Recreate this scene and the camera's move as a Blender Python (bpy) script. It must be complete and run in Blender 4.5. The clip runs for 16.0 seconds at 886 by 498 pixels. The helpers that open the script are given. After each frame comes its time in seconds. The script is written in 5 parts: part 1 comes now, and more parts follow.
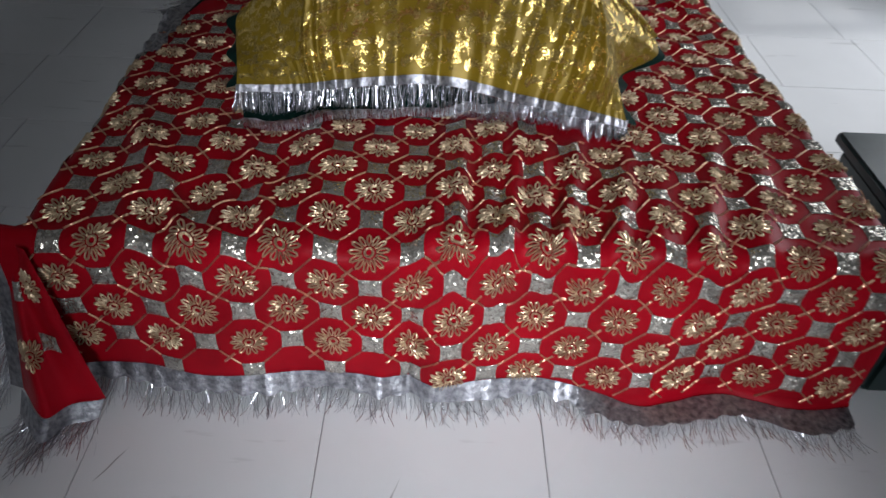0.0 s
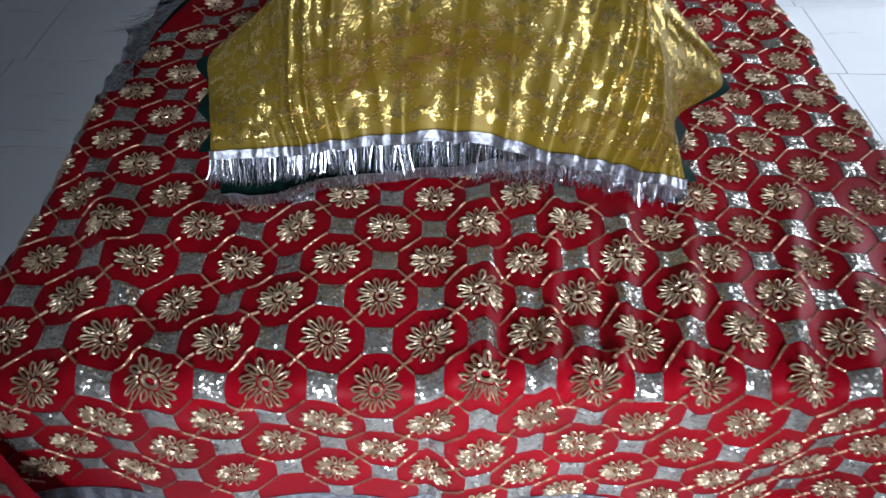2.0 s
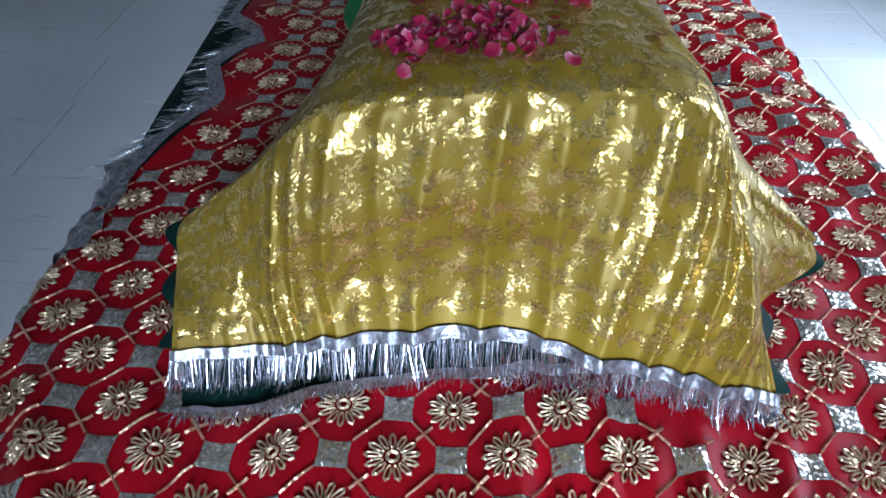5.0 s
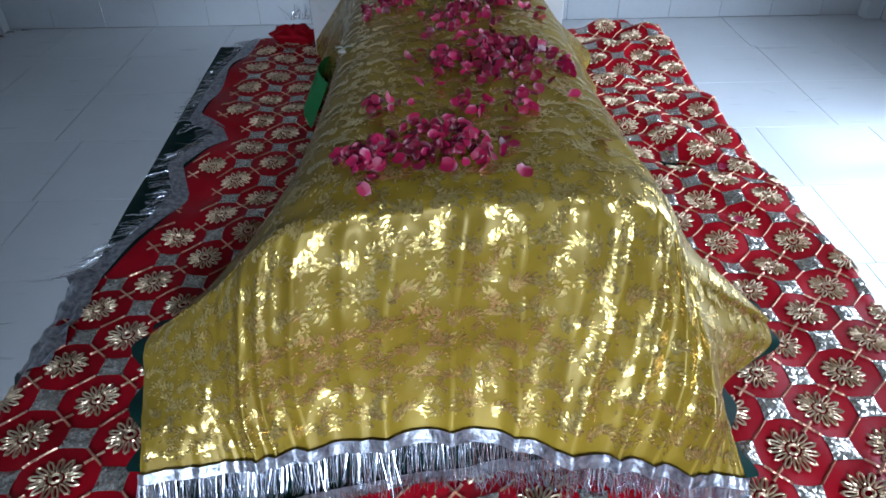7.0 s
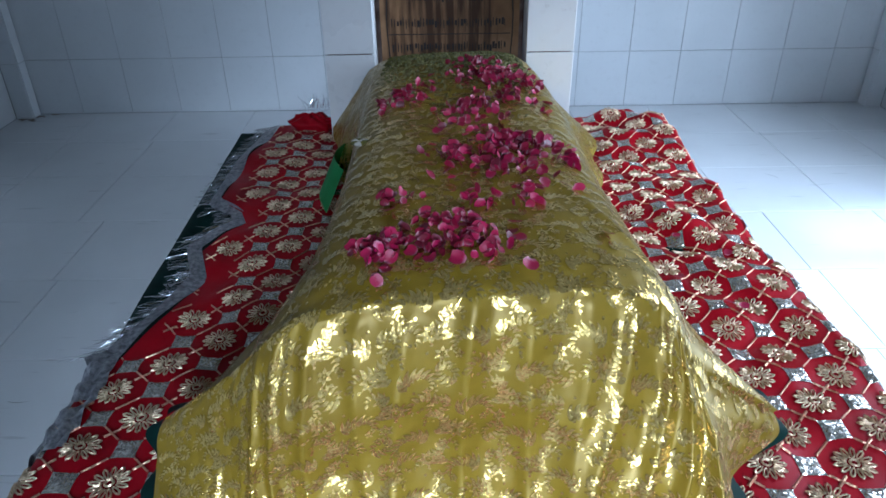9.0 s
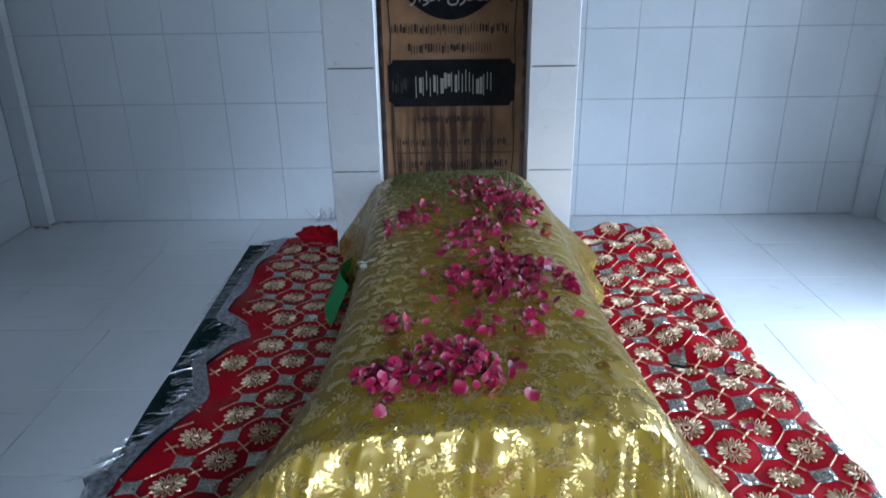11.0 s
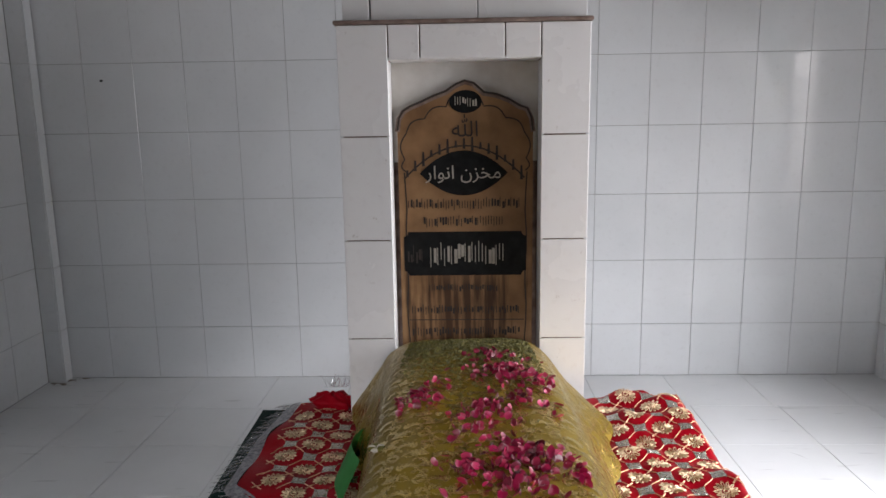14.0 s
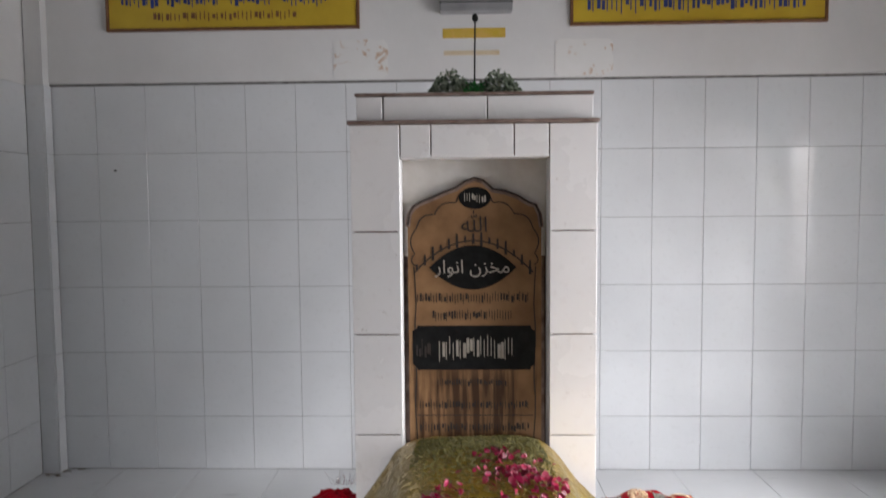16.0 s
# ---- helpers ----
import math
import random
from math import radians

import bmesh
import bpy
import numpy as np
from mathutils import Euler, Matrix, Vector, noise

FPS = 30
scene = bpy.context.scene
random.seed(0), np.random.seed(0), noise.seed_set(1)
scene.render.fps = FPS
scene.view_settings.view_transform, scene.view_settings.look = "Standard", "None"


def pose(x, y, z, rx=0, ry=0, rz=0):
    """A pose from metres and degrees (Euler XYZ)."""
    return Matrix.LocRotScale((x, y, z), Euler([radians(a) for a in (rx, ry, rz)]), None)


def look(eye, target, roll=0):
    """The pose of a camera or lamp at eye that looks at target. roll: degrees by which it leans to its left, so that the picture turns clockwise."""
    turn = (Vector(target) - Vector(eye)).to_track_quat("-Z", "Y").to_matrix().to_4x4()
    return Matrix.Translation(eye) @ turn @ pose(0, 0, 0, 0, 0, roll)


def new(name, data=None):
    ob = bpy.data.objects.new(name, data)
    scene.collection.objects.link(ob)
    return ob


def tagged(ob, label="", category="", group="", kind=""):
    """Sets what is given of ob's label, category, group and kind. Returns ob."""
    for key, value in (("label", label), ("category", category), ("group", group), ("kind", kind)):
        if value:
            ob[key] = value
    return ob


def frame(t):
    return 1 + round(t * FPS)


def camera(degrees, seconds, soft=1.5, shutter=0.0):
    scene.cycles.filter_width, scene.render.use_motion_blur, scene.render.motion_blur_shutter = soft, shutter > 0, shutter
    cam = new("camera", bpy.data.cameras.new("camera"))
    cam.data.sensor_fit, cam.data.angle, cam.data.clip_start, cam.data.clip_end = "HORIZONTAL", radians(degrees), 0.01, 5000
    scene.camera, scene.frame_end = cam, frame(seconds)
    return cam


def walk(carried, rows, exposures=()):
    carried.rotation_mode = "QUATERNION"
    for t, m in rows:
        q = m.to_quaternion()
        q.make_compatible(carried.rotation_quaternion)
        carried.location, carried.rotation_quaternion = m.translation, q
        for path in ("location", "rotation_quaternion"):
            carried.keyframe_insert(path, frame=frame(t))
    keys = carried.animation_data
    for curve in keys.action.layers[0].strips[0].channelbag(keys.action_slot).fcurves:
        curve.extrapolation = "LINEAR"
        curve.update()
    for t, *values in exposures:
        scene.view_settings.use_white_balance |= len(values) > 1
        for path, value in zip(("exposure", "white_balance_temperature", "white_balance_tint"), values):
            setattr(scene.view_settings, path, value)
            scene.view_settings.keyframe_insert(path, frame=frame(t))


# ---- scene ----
cam = camera(64.4, 16.0, shutter=0.5)
PATH = [
    (0, (0.029, -0.255, 1.103), (0.069, 1.252, -0.211), 3.2),
    (0.5, (0.046, -0.122, 1.111), (0.007, 1.312, -0.283), 1.6),
    (1, (0.059, -0.055, 1.15), (-0.024, 1.354, -0.267), 0.5),
    (1.5, (0.056, 0.009, 1.16), (0.016, 1.401, -0.276), 0.7),
    (2, (0.015, 0.1, 1.144), (0.019, 1.471, -0.312), 1.1),
    (2.5, (-0.006, 0.173, 1.132), (-0.029, 1.478, -0.383), 1.8),
    (3, (-0.004, 0.235, 1.134), (-0.036, 1.51, -0.407), 1.3),
    (3.5, (0.016, 0.349, 1.154), (-0.097, 1.643, -0.367), -0.6),
    (4, (0.025, 0.428, 1.138), (-0.059, 1.762, -0.35), 0.4),
    (4.2, (0.023, 0.401, 1.101), (-0.065, 1.817, -0.309), 0.5),
    (6.3, (0.009, 0.437, 1.154), (0.036, 1.985, -0.112), -0.5),
    (6.5, (0.012, 0.435, 1.157), (0.051, 2.005, -0.081), -0.4),
    (7, (0.019, 0.43, 1.168), (0.038, 2.042, -0.015), -0.8),
    (7.5, (0.022, 0.427, 1.176), (0.027, 2.065, 0.029), -1.1),
    (8, (0.021, 0.426, 1.186), (0.029, 2.101, 0.093), -1.1),
    (8.5, (0.02, 0.417, 1.193), (0.029, 2.124, 0.151), -0.6),
    (8.7, (0.021, 0.413, 1.196), (0.014, 2.131, 0.17), -1.0),
    (10.8, (0.022, 0.411, 1.24), (0.008, 2.248, 0.45), -0.8),
    (11, (0.023, 0.405, 1.247), (0.007, 2.26, 0.499), -0.8),
    (11.5, (0.024, 0.399, 1.262), (-0.009, 2.281, 0.586), -1.1),
    (12, (0.027, 0.397, 1.276), (-0.035, 2.304, 0.678), -1.3),
    (12.5, (0.033, 0.389, 1.295), (-0.021, 2.322, 0.783), -0.9),
    (13, (0.037, 0.392, 1.309), (-0.022, 2.34, 0.861), -1.0),
    (13.5, (0.036, 0.399, 1.32), (-0.025, 2.361, 0.939), -1.1),
    (14, (0.035, 0.393, 1.33), (-0.025, 2.36, 0.973), -0.9),
    (14.5, (0.03, 0.394, 1.336), (-0.028, 2.365, 1.0), -0.7),
    (15, (0.023, 0.398, 1.344), (-0.032, 2.376, 1.053), -0.4),
    (15.5, (0.015, 0.396, 1.357), (-0.025, 2.38, 1.106), -0.1),
    (16, (0.007, 0.389, 1.376), (-0.052, 2.383, 1.245), -0.5),
]

# exposures and white balance drift with the phone's automatic camera
EXPO = [(0.0, -1.45, 5950, 10), (1.0, -1.3, 5700, 10), (2.0, -1.0, 5400, 9), (3.0, -0.5, 5000, 7), (4.2, -0.18, 4850, 6),
        (6.5, -0.2, 4900, 6), (8.5, -0.13, 4700, 4), (11.0, 0.0, 4750, 4), (12.0, 0.03, 5700, 9), (13.0, 0.05, 6200, 13), (16.0, 0.5, 6300, 13)]
walk(cam, [(t, look(eye, target, roll)) for t, eye, target, roll in PATH], EXPO)

# ---------------------------------------------------------------- light
world = bpy.data.worlds.new("world")
scene.world = world
world.use_nodes = True
wn = world.node_tree.nodes
sky = wn.new("ShaderNodeTexSky")
sky.sky_type, sky.sun_disc, sky.sun_elevation, sky.sun_rotation = "NISHITA", False, radians(40), radians(90)
wn["Background"].inputs[1].default_value = 0.14
world.node_tree.links.new(sky.outputs[0], wn["Background"].inputs[0])
scene.cycles.max_bounces = 6


def area(name, m, sx, sy, watts, colour):
    d = bpy.data.lights.new(name, "AREA")
    d.shape, d.size, d.size_y, d.energy, d.color = "RECTANGLE", sx, sy, watts, colour
    ob = new(name, d)
    ob.matrix_world = m
    return tagged(ob, kind="structure")


DOOR_E = (1.45, 2.50, 2.15)      # y from, y to, height of the doorway in the east wall
DOOR_S = (-0.30, 0.80, 2.1)      # x from, x to, height of the doorway behind the walker
east = area("daylight_east", look((2.33, 1.98, 1.15), (1.2, 1.98, 0.66)), 1.0, 1.7, 48, (1.0, 0.99, 0.97))
east.data.spread = radians(142)
south = area("daylight_south", look((0.25, -1.80, 1.35), (0.14, 0.62, 0.04)), 0.6, 1.3, 16, (1.0, 0.99, 0.98))
south.data.spread = radians(39)
area("daylight_window", look((2.29, 2.74, 1.25), (1.6, 2.74, 1.2)), 0.31, 0.98, 5.0, (1.0, 0.95, 0.90))
sun = bpy.data.lights.new("sun", "SUN")
sun.energy, sun.angle, sun.color = 1.8, radians(3.5), (1.0, 0.95, 0.88)
sun_ob = new("sun", sun)
sun_ob.matrix_world = look((6.0, 3.0, 9.0), (0, 2.1, 0))


# ---------------------------------------------------------------- materials
def material(name, colour=(0.5, 0.5, 0.5), rough=0.5, metal=0.0):
    m = bpy.data.materials.new(name)
    m.use_nodes = True
    b = m.node_tree.nodes["Principled BSDF"]
    b.inputs["Base Color"].default_value = (*colour, 1)
    b.inputs["Roughness"].default_value = rough
    b.inputs["Metallic"].default_value = metal
    return m


def nodes_of(m):
    nt = m.node_tree
    return nt, nt.nodes["Principled BSDF"], lambda a, b: nt.links.new(a, b)


def coords(nt, kind="Object"):
    return nt.nodes.new("ShaderNodeTexCoord").outputs[kind]


def noise_tex(nt, vec, scale, detail=4, rough=0.55, dist=0.0):
    n = nt.nodes.new("ShaderNodeTexNoise")
    n.inputs["Scale"].default_value, n.inputs["Detail"].default_value = scale, detail
    n.inputs["Roughness"].default_value, n.inputs["Distortion"].default_value = rough, dist
    nt.links.new(vec, n.inputs["Vector"])
    return n.outputs["Fac"]


def ramp(nt, fac, stops):
    r = nt.nodes.new("ShaderNodeValToRGB")
    el = r.color_ramp.elements
    while len(el) < len(stops):
        el.new(0.5)
    for e, (p, c) in zip(el, stops):
        e.position, e.color = p, (*c, 1) if len(c) == 3 else c
    nt.links.new(fac, r.inputs[0])
    return r.outputs[0]


def mathn(nt, op, a, b=None, clamp=False):
    n = nt.nodes.new("ShaderNodeMath")
    n.operation, n.use_clamp = op, clamp
    for i, v in enumerate((a, b)):
        if v is None:
            continue
        if isinstance(v, (int, float)):
            n.inputs[i].default_value = v
        else:
            nt.links.new(v, n.inputs[i])
    return n.outputs[0]


def mix(nt, fac, a, b, blend="MIX"):
    n = nt.nodes.new("ShaderNodeMix")
    n.data_type, n.blend_type = "RGBA", blend
    for sock, v in ((n.inputs[0], fac), (n.inputs[6], a), (n.inputs[7], b)):
        if isinstance(v, (int, float)):
            sock.default_value = v
        elif isinstance(v, tuple):
            sock.default_value = (*v, 1)
        else:
            nt.links.new(v, sock)
    return n.outputs[2]


def bump(nt, height, strength, distance, b):
    n = nt.nodes.new("ShaderNodeBump")
    n.inputs["Strength"].default_value, n.inputs["Distance"].default_value = strength, distance
    nt.links.new(height, n.inputs["Height"])
    nt.links.new(n.outputs[0], b.inputs["Normal"])


def tile_material(name, base, streak, rough):
    """Glazed ceramic with a faint cloud, smears and tiny differences from tile to tile."""
    m = material(name, base, rough)
    nt, b, link = nodes_of(m)
    geo = nt.nodes.new("ShaderNodeNewGeometry").outputs["Position"]
    info = nt.nodes.new("ShaderNodeObjectInfo").outputs["Random"]
    cloud = noise_tex(nt, geo, 2.2, 5)
    fine = noise_tex(nt, geo, 38, 4)
    lo = tuple(c * 0.90 for c in base)
    c1 = ramp(nt, cloud, [(0.3, lo), (0.7, base)])
    c2 = mix(nt, mathn(nt, "MULTIPLY", mathn(nt, "SUBTRACT", fine, 0.55, True), 1.2, True), c1, streak)
    c3 = mix(nt, mathn(nt, "MULTIPLY", info, 0.10), c2, streak)
    link(c3, b.inputs["Base Color"])
    link(ramp(nt, cloud, [(0.25, (rough + 0.12,) * 3), (0.75, (rough,) * 3)]), b.inputs["Roughness"])
    bump(nt, cloud, 0.25, 0.004, b)
    return m


def floor_material():
    m = material("floor_tile_glaze", (0.8, 0.81, 0.82), 0.2)
    nt, b, link = nodes_of(m)
    geo = nt.nodes.new("ShaderNodeNewGeometry").outputs["Position"]
    mp = nt.nodes.new("ShaderNodeMapping")
    mp.inputs["Scale"].default_value = (1.6, 11, 1)
    link(geo, mp.inputs["Vector"])
    veins = noise_tex(nt, mp.outputs[0], 2.6, 3, 0.5)
    cloud = noise_tex(nt, geo, 1.7, 5)
    mask = ramp(nt, veins, [(0.66, (0, 0, 0)), (0.71, (1, 1, 1))])
    base = ramp(nt, cloud, [(0.3, (0.73, 0.74, 0.75)), (0.7, (0.82, 0.83, 0.84))])
    link(mix(nt, mathn(nt, "MULTIPLY", mask, 0.35), base, (0.42, 0.42, 0.42)), b.inputs["Base Color"])
    link(ramp(nt, noise_tex(nt, geo, 5, 5), [(0.3, (0.19,) * 3), (0.7, (0.24,) * 3)]), b.inputs["Roughness"])
    bump(nt, cloud, 0.15, 0.003, b)
    return m


def plaster_material():
    m = material("white_plaster", (0.74, 0.73, 0.72), 0.75)
    nt, b, link = nodes_of(m)
    geo = nt.nodes.new("ShaderNodeNewGeometry").outputs["Position"]
    n1, n2 = noise_tex(nt, geo, 1.4, 6), noise_tex(nt, geo, 30, 5)
    link(mix(nt, mathn(nt, "MULTIPLY", n2, 0.12), ramp(nt, n1, [(0.3, (0.66, 0.65, 0.64)), (0.7, (0.78, 0.775, 0.77))]), (0.5, 0.47, 0.44)), b.inputs["Base Color"])
    bump(nt, n2, 0.3, 0.004, b)
    return m


def patch_material():
    m = material("patched_plaster", (0.78, 0.77, 0.75), 0.8)
    nt, b, link = nodes_of(m)
    geo = nt.nodes.new("ShaderNodeNewGeometry").outputs["Position"]
    n1 = noise_tex(nt, geo, 11, 5, 0.6, 0.6)
    link(ramp(nt, n1, [(0.0, (0.8, 0.79, 0.78)), (0.56, (0.76, 0.75, 0.73)), (0.62, (0.58, 0.42, 0.31)), (0.75, (0.50, 0.36, 0.27))]), b.inputs["Base Color"])
    bump(nt, n1, 0.4, 0.004, b)
    return m


def red_satin():
    m = material("red_satin", (0.34, 0.004, 0.012), 0.42)
    nt, b, link = nodes_of(m)
    geo = nt.nodes.new("ShaderNodeNewGeometry").outputs["Position"]
    n1, n2 = noise_tex(nt, geo, 7, 4), noise_tex(nt, geo, 420, 2)
    link(ramp(nt, n1, [(0.3, (0.19, 0.0015, 0.006)), (0.7, (0.32, 0.0025, 0.010))]), b.inputs["Base Color"])
    link(ramp(nt, n2, [(0.3, (0.34,) * 3), (0.7, (0.50,) * 3)]), b.inputs["Roughness"])
    b.inputs["Specular IOR Level"].default_value = 0.12
    b.inputs["Specular Tint"].default_value = (1.0, 0.45, 0.5, 1)
    bump(nt, mathn(nt, "ADD", mathn(nt, "MULTIPLY", n2, 0.15), n1), 0.25, 0.006, b)
    return m


def gold_satin():
    """Olive-yellow satin ground of the brocade."""
    m = material("gold_satin", (0.24, 0.16, 0.012), 0.45, 0.26)
    nt, b, link = nodes_of(m)
    uv = coords(nt, "UV")
    big, weave = noise_tex(nt, uv, 9, 4), noise_tex(nt, uv, 700, 2)
    mp = nt.nodes.new("ShaderNodeMapping")
    mp.inputs["Scale"].default_value = (60, 5, 1)
    link(uv, mp.inputs["Vector"])
    crush = noise_tex(nt, mp.outputs[0], 1.0, 4)
    link(ramp(nt, big, [(0.3, (0.21, 0.135, 0.005)), (0.7, (0.285, 0.190, 0.009))]), b.inputs["Base Color"])
    link(ramp(nt, weave, [(0.3, (0.40,) * 3), (0.7, (0.52,) * 3)]), b.inputs["Roughness"])
    bump(nt, mathn(nt, "ADD", crush, mathn(nt, "ADD", big, mathn(nt, "MULTIPLY", weave, 0.3))), 0.22, 0.0015, b)
    return m


def gold_foil():
    """Bright foil of the woven leaves, slightly crushed and worn through in places."""
    m = material("gold_foil", (0.66, 0.51, 0.22), 0.2, 0.85)
    nt, b, link = nodes_of(m)
    geo = nt.nodes.new("ShaderNodeNewGeometry").outputs["Position"]
    n1, n2 = noise_tex(nt, geo, 45, 4), noise_tex(nt, geo, 260, 3)
    link(ramp(nt, n2, [(0.30, (0.38, 0.26, 0.04)), (0.52, (0.72, 0.53, 0.17))]), b.inputs["Base Color"])
    link(ramp(nt, n1, [(0.3, (0.16,) * 3), (0.7, (0.30,) * 3)]), b.inputs["Roughness"])
    bump(nt, mathn(nt, "ADD", n1, mathn(nt, "MULTIPLY", n2, 0.4)), 0.6, 0.004, b)
    return m


def glitter(name, colour, rough, scale, strength, dark):
    """Metal thread or sequins: small facets that each lean their own way."""
    m = material(name, colour, rough, 0.8)
    nt, b, link = nodes_of(m)
    geo = nt.nodes.new("ShaderNodeNewGeometry").outputs["Position"]
    v = nt.nodes.new("ShaderNodeTexVoronoi")
    v.inputs["Scale"].default_value = scale
    link(geo, v.inputs["Vector"])
    link(mix(nt, mathn(nt, "MULTIPLY", v.outputs["Distance"], 0.9, True), colour, dark), b.inputs["Base Color"])
    sub = nt.nodes.new("ShaderNodeVectorMath")
    sub.operation = "MULTIPLY_ADD"
    sub.inputs[1].default_value = (strength,) * 3
    sub.inputs[2].default_value = (-strength / 2,) * 3
    link(v.outputs["Color"], sub.inputs[0])
    add = nt.nodes.new("ShaderNodeVectorMath")
    add.operation = "ADD"
    link(sub.outputs[0], add.inputs[0])
    link(nt.nodes.new("ShaderNodeNewGeometry").outputs["Normal"], add.inputs[1])
    nrm = nt.nodes.new("ShaderNodeVectorMath")
    nrm.operation = "NORMALIZE"
    link(add.outputs[0], nrm.inputs[0])
    link(nrm.outputs[0], b.inputs["Normal"])
    return m


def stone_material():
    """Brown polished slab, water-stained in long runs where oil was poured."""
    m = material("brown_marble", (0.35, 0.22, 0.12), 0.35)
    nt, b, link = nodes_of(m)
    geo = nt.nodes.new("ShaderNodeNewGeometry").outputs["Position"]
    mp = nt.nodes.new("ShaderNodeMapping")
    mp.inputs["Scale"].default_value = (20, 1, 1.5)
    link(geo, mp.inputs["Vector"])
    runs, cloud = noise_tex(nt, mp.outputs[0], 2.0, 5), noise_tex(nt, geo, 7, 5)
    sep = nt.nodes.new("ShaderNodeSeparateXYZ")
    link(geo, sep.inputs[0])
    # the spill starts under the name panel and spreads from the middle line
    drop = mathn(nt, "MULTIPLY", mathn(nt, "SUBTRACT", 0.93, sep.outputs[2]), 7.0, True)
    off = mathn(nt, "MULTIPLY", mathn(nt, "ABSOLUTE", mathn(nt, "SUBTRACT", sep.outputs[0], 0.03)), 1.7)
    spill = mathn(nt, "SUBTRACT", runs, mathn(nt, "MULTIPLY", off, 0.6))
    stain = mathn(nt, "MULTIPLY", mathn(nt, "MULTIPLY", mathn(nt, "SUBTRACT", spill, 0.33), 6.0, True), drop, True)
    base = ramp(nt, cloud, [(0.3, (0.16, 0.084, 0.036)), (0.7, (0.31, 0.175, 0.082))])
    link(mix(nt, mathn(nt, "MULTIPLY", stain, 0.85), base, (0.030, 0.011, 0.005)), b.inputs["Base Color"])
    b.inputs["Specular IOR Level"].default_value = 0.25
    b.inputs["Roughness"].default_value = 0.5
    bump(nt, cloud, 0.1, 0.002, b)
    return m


def mottled(name, a, c, scale, rough, metal=0.0, bumpy=0.2):
    m = material(name, a, rough, metal)
    nt, b, link = nodes_of(m)
    geo = nt.nodes.new("ShaderNodeNewGeometry").outputs["Position"]
    n = noise_tex(nt, geo, scale, 4)
    link(ramp(nt, n, [(0.3, a), (0.7, c)]), b.inputs["Base Color"])
    bump(nt, n, bumpy, 0.003, b)
    return m


def petal_material():
    m = material("rose_petal", (0.5, 0.01, 0.12), 0.5)
    nt, b, link = nodes_of(m)
    isl = nt.nodes.new("ShaderNodeNewGeometry").outputs["Random Per Island"]
    uvc = nt.nodes.new("ShaderNodeSeparateXYZ")
    link(coords(nt, "UV"), uvc.inputs[0])
    body = ramp(nt, isl, [(0.0, (0.08, 0.0005, 0.008)), (0.5, (0.24, 0.001, 0.030)), (1.0, (0.38, 0.004, 0.068))])
    claw = ramp(nt, uvc.outputs[1], [(0.0, (1, 1, 1)), (0.24, (0, 0, 0))])
    link(mix(nt, mathn(nt, "MULTIPLY", claw, 0.28), body, (0.80, 0.62, 0.68)), b.inputs["Base Color"])
    b.inputs["Subsurface Weight"].default_value = 0.06
    b.inputs["Subsurface Radius"].default_value = (0.01, 0.003, 0.003)
    return m


M_WALL = tile_material("white_wall_tile", (0.74, 0.755, 0.77), (0.55, 0.55, 0.55), 0.06)
M_PILLAR = tile_material("pillar_tile", (0.76, 0.745, 0.74), (0.60, 0.56, 0.54), 0.2)
M_PILLAR_NODES, b_, link_ = nodes_of(M_PILLAR)
pos_ = M_PILLAR_NODES.nodes.new("ShaderNodeNewGeometry").outputs["Position"]
worn_ = ramp(M_PILLAR_NODES, noise_tex(M_PILLAR_NODES, pos_, 26, 6, 0.7), [(0.66, (0, 0, 0)), (0.74, (1, 1, 1))])
clean_ = b_.inputs["Base Color"].links[0].from_socket
link_(mix(M_PILLAR_NODES, mathn(M_PILLAR_NODES, "MULTIPLY", worn_, 0.55), clean_, (0.22, 0.13, 0.09)), b_.inputs["Base Color"])
M_GROUT = mottled("grey_grout", (0.13, 0.125, 0.12), (0.30, 0.29, 0.28), 40, 0.9)
M_FLOORG = mottled("floor_joint", (0.16, 0.16, 0.16), (0.42, 0.42, 0.42), 12, 0.9)
M_FLOOR = floor_material()
M_PLASTER = plaster_material()
M_PATCH = patch_material()
M_RED = red_satin()
M_GOLD = gold_satin()
M_FOIL = gold_foil()
M_FLOWER = glitter("gold_thread", (0.74, 0.58, 0.39), 0.36, 420, 0.85, (0.36, 0.25, 0.15))
M_SEQUIN = glitter("silver_sequin", (0.60, 0.57, 0.51), 0.26, 260, 0.7, (0.28, 0.25, 0.21))
M_BRAID = glitter("gold_braid", (0.74, 0.46, 0.29), 0.36, 420, 0.9, (0.34, 0.14, 0.09))
M_SILVER = mottled("silver_ribbon", (0.16, 0.16, 0.18), (0.52, 0.52, 0.55), 90, 0.36, 0.85, 1.0)
M_FRINGE = material("silver_tinsel", (0.74, 0.74, 0.78), 0.25, 1.0)
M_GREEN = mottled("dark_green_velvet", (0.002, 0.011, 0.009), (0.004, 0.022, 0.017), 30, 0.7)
M_GREENC = mottled("bright_green_cotton", (0.02, 0.17, 0.03), (0.03, 0.24, 0.05), 25, 0.7)
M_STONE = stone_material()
M_BLACK = mottled("black_paint", (0.006, 0.006, 0.006), (0.014, 0.014, 0.014), 30, 0.6)
for m_, s_ in ((M_GREEN, 0.12), (M_BLACK, 0.12), (M_STONE, 0.25)):
    m_.node_tree.nodes["Principled BSDF"].inputs["Specular IOR Level"].default_value = s_
M_CREAM = mottled("cream_paint", (0.32, 0.29, 0.24), (0.44, 0.40, 0.34), 30, 0.6)
